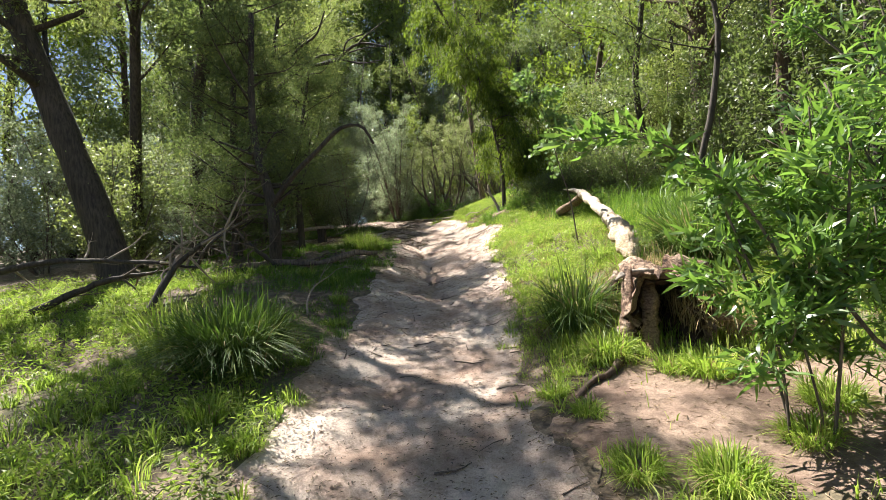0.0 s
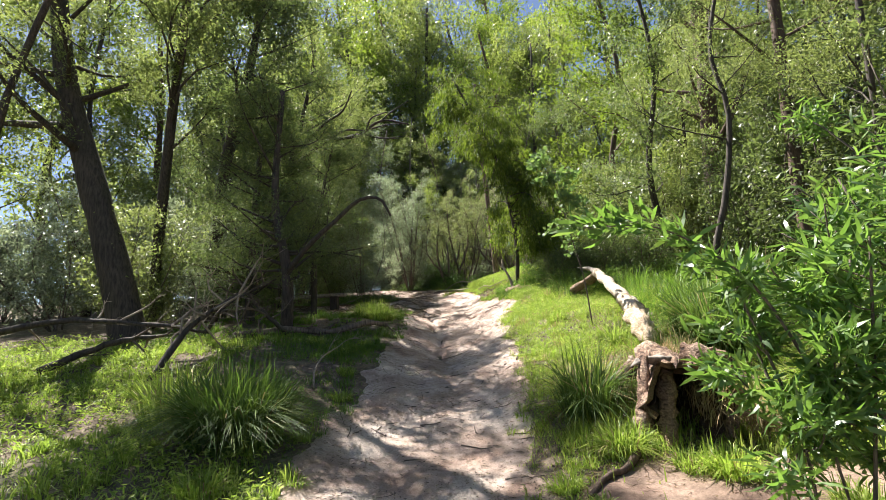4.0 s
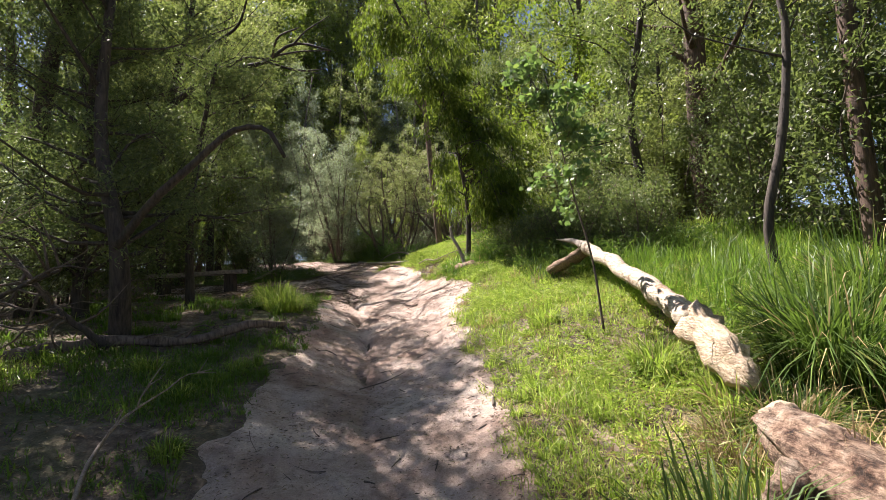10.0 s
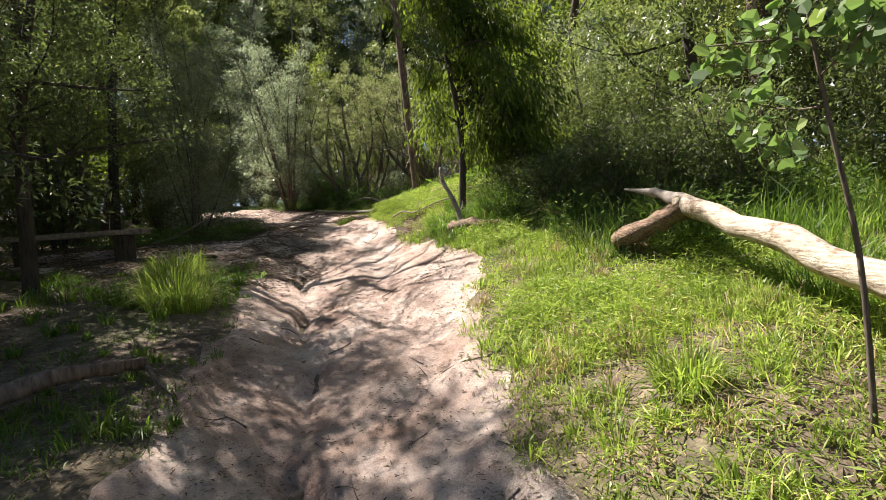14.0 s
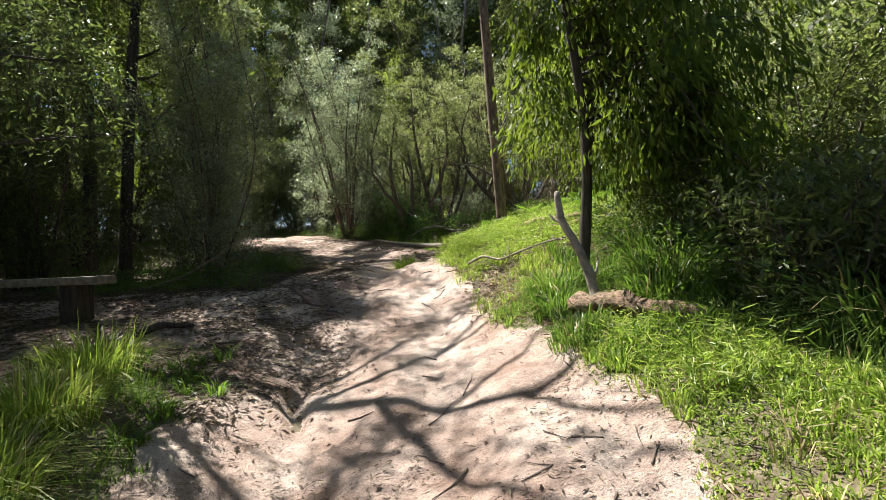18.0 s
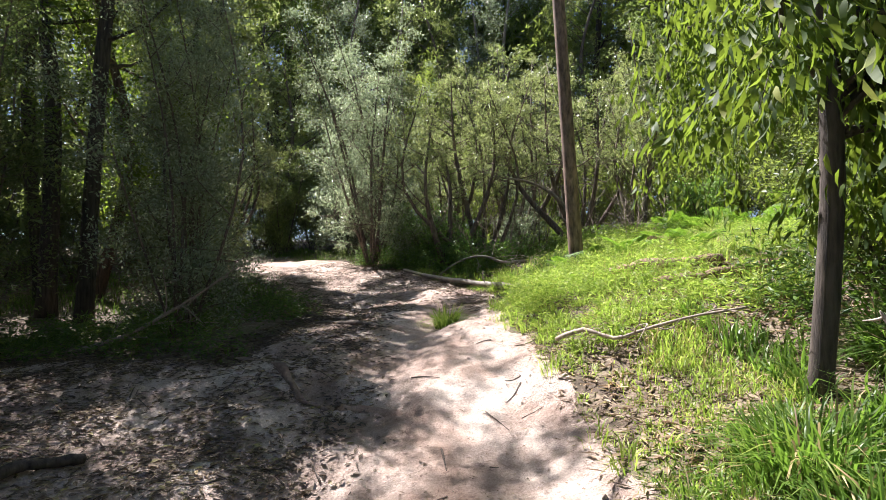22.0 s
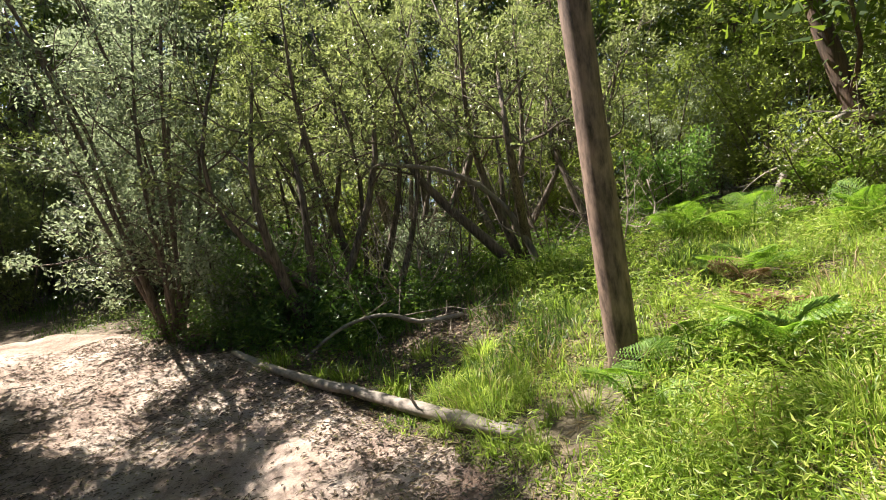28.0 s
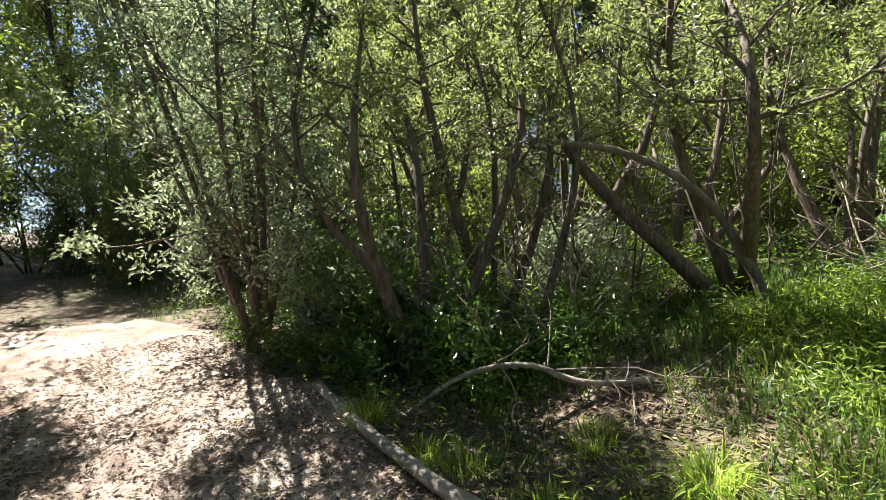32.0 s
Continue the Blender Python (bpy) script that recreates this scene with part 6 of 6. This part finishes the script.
# ---- litter ----
def litter(label, x0, x1, y0, y1, count, seed, keep, size=(0.045, 0.012), mat=LITTER):
    rng = np.random.default_rng(seed)
    x, y = rng.uniform(x0, x1, count), rng.uniform(y0, y1, count)
    ok = keep(x, y) > rng.random(count)
    x, y = x[ok], y[ok]
    n = len(x)
    z = np.maximum(height(x, y), trail_surface(x, y)) + rng.uniform(0.002, 0.012, n)
    h = Heap()
    a = rng.uniform(0, 2 * np.pi, n)
    leaves(h, np.stack([x, y, z], 1), np.stack([np.cos(a), np.sin(a), rng.normal(0.06, 0.1, n)], 1), size[0] * rng.uniform(0.4, 1.6, n), size[1] * rng.uniform(0.5, 1.3, n), rng, up=np.tile([0, 0, 2.5], (n, 1)))
    return single("leaf_litter", h.mesh("leaf_litter", mat, False), label, "leaf litter", kind="stuff")


def sticks(label, x0, x1, y0, y1, count, seed, keep, size=0.16):
    """Fine fallen twigs, too many to count."""
    rng = np.random.default_rng(seed)
    h = Heap()
    for _ in range(count):
        x, y = rng.uniform(x0, x1), rng.uniform(y0, y1)
        if keep(np.array([x]), np.array([y]))[0] < rng.random():
            continue
        a, L = rng.uniform(0, 2 * np.pi), size * rng.uniform(0.3, 1.6)
        pts = [np.array([x, y]) + np.array([np.cos(a + b), np.sin(a + b)]) * L * s for s, b in ((-0.5, 0), (0, rng.normal(0, 0.6)), (0.5, rng.normal(0, 0.15)))]
        line = np.array([[*p, float(max(height(p[:1], p[1:])[0], trail_surface(p[:1], p[1:])[0])) + 0.006] for p in pts])
        stem(h, smooth_line(line, 5), np.linspace(0.005, 0.002, 5) * rng.uniform(0.6, 1.6), 4)
    return single("twigs", h.mesh("twigs", TWIG), label, "twigs", kind="stuff")


def by_edge(x, y):
    d = off_trail(x, y)
    return np.clip(1.1 - np.abs(d - 0.05) / 0.45, 0.06, 1) * (d < 1.2)


def on_trail(x, y):
    return (off_trail(x, y) < 0.1) * (0.25 + 0.75 * (fractal(x, y, 0.9, 81) > 0.1))


litter("brown fallen gum leaves along the trail's edge", -3, 3, 0, 24, 16000, 201, by_edge)
litter("pale bark flakes and leaf scraps on the trail", -4.5, 2, 0, 24, 14000, 202, on_trail, (0.026, 0.009))
litter("brown fallen leaves on the verge below the gum tree", 0.5, 2.8, 13.5, 17.6, 9000, 214, lambda x, y: np.clip(off_trail(x, y) * 3 + 0.5, 0, 0.8), (0.075, 0.02))
litter("straw and dry leaves in the sunny grass", 0.6, 4, 4, 21, 18000, 203, lambda x, y: np.clip(off_trail(x, y) * 2, 0, 0.8), (0.08, 0.01), STRAW)
litter("dry leaves under the trees", -6, -0.8, 5, 18, 30000, 204, lambda x, y: np.clip(off_trail(x, y) * 2, 0, 0.8))
litter("dry leaves in the thicket", -3, 5, 19.5, 26, 26000, 205, lambda x, y: np.clip(off_trail(x, y) * 2, 0, 0.9), (0.07, 0.018))
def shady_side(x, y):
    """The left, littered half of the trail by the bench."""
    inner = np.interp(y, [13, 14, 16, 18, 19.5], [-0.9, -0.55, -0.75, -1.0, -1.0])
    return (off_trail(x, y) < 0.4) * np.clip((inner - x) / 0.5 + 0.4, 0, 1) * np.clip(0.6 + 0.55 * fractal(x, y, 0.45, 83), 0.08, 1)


# real litter, but laid thick and dark to deepen the trail's pale shade
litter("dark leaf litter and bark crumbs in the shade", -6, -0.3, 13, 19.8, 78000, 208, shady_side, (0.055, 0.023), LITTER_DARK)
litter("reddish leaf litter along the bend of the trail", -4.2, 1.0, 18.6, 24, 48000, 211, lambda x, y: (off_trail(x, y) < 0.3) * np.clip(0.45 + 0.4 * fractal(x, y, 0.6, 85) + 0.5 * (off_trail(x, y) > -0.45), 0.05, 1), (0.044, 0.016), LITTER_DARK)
litter("dry needles and leaves on bare soil", 0.7, 3.3, 2.3, 4.6, 7000, 212, lambda x, y: np.clip(0.7 - off_pad(x, y), 0, 0.8), (0.06, 0.007), LITTER)
sticks("fallen twigs in the litter by the bench", -4.5, -0.4, 13.2, 18.6, 420, 213, shady_side, 0.2)
litter("deep leaf litter before the thicket", -0.6, 3.2, 20.2, 23, 12000, 209, lambda x, y: np.clip(off_trail(x, y) * 3 + 0.3, 0, 0.9), (0.05, 0.016), LITTER_DARK)
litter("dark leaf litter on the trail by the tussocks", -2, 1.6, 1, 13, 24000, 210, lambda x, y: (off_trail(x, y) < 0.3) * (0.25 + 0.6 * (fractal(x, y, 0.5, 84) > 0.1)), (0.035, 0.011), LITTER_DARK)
sticks("fine dark fallen twigs on the trail", -4.5, 2, 0.5, 23, 700, 206, on_trail)
sticks("fallen twigs along the verges", -4, 4, 1, 23, 500, 207, by_edge, 0.22)

for k, (x, y, a, L, r) in enumerate([(0.02, 3.25, 8, 0.24, 0.012), (-0.25, 5.55, -12, 0.22, 0.009), (0.2, 4.95, -25, 0.30, 0.012), (0.55, 5.95, 15, 0.2, 0.009), (0.55, 4.3, -8, 0.3, 0.01), (-0.05, 8.9, 25, 0.55, 0.010), (0.9, 7.6, 80, 0.32, 0.018), (-0.95, 13.9, 160, 0.2, 0.008), (0.55, 13.4, 70, 0.26, 0.007),
                                  (-1.7, 14.4, 20, 0.3, 0.014), (-0.6, 14.2, 30, 0.25, 0.008), (0.3, 12.6, 140, 0.18, 0.007), (-1.3, 15.0, -20, 0.3, 0.010), (0.45, 15.7, 15, 0.16, 0.006)]):
    a = radians(a)
    pts = [(x + math.cos(a + b) * L * s, y + math.sin(a + b) * L * s) for s, b in ((-0.5, 0), (0, 0.4), (0.2, -0.15), (0.5, 0.1))]
    rod("stick", "crooked dark stick lying on the trail", "stick", [(p, q, float(trail_surface(np.array([p]), np.array([q]))[0]) + r * 0.8) for p, q in pts], r * 0.6, r * 0.3, TWIG, 220 + k, 0.15, 6, 9)


# ---- crumbs of dry clay on the trail ----
rng = np.random.default_rng(240)
n = 5200
x, y = rng.uniform(-4, 1.8, n), rng.uniform(0.5, 23, n)
ok = (off_trail(x, y) < -0.02) & (fractal(x, y, 0.8, 91) + 0.5 * (x < trail_mid(y)) > rng.normal(0.35, 0.3, n))
x, y = x[ok], y[ok]
n = len(x)
at = np.stack([x, y, trail_surface(x, y) + 0.003], 1)
corners = np.array([[1, 0, 0], [-0.5, 0.87, 0], [-0.5, -0.87, 0], [0, 0, 0.9]])
v = at[:, None] + corners[None] * (rng.uniform(0.006, 0.02, n)[:, None, None]) + rng.normal(0, 0.004, (n, 4, 3))
k = np.arange(n)[:, None] * 4
single("clay_crumbs", mesh_of("clay_crumbs", v.reshape(-1, 3), np.concatenate([k + [0, 1, 3], k + [1, 2, 3], k + [2, 0, 3]]), SOIL), "loose crumbs of dry clay on the trail", "soil crumbs", kind="stuff")
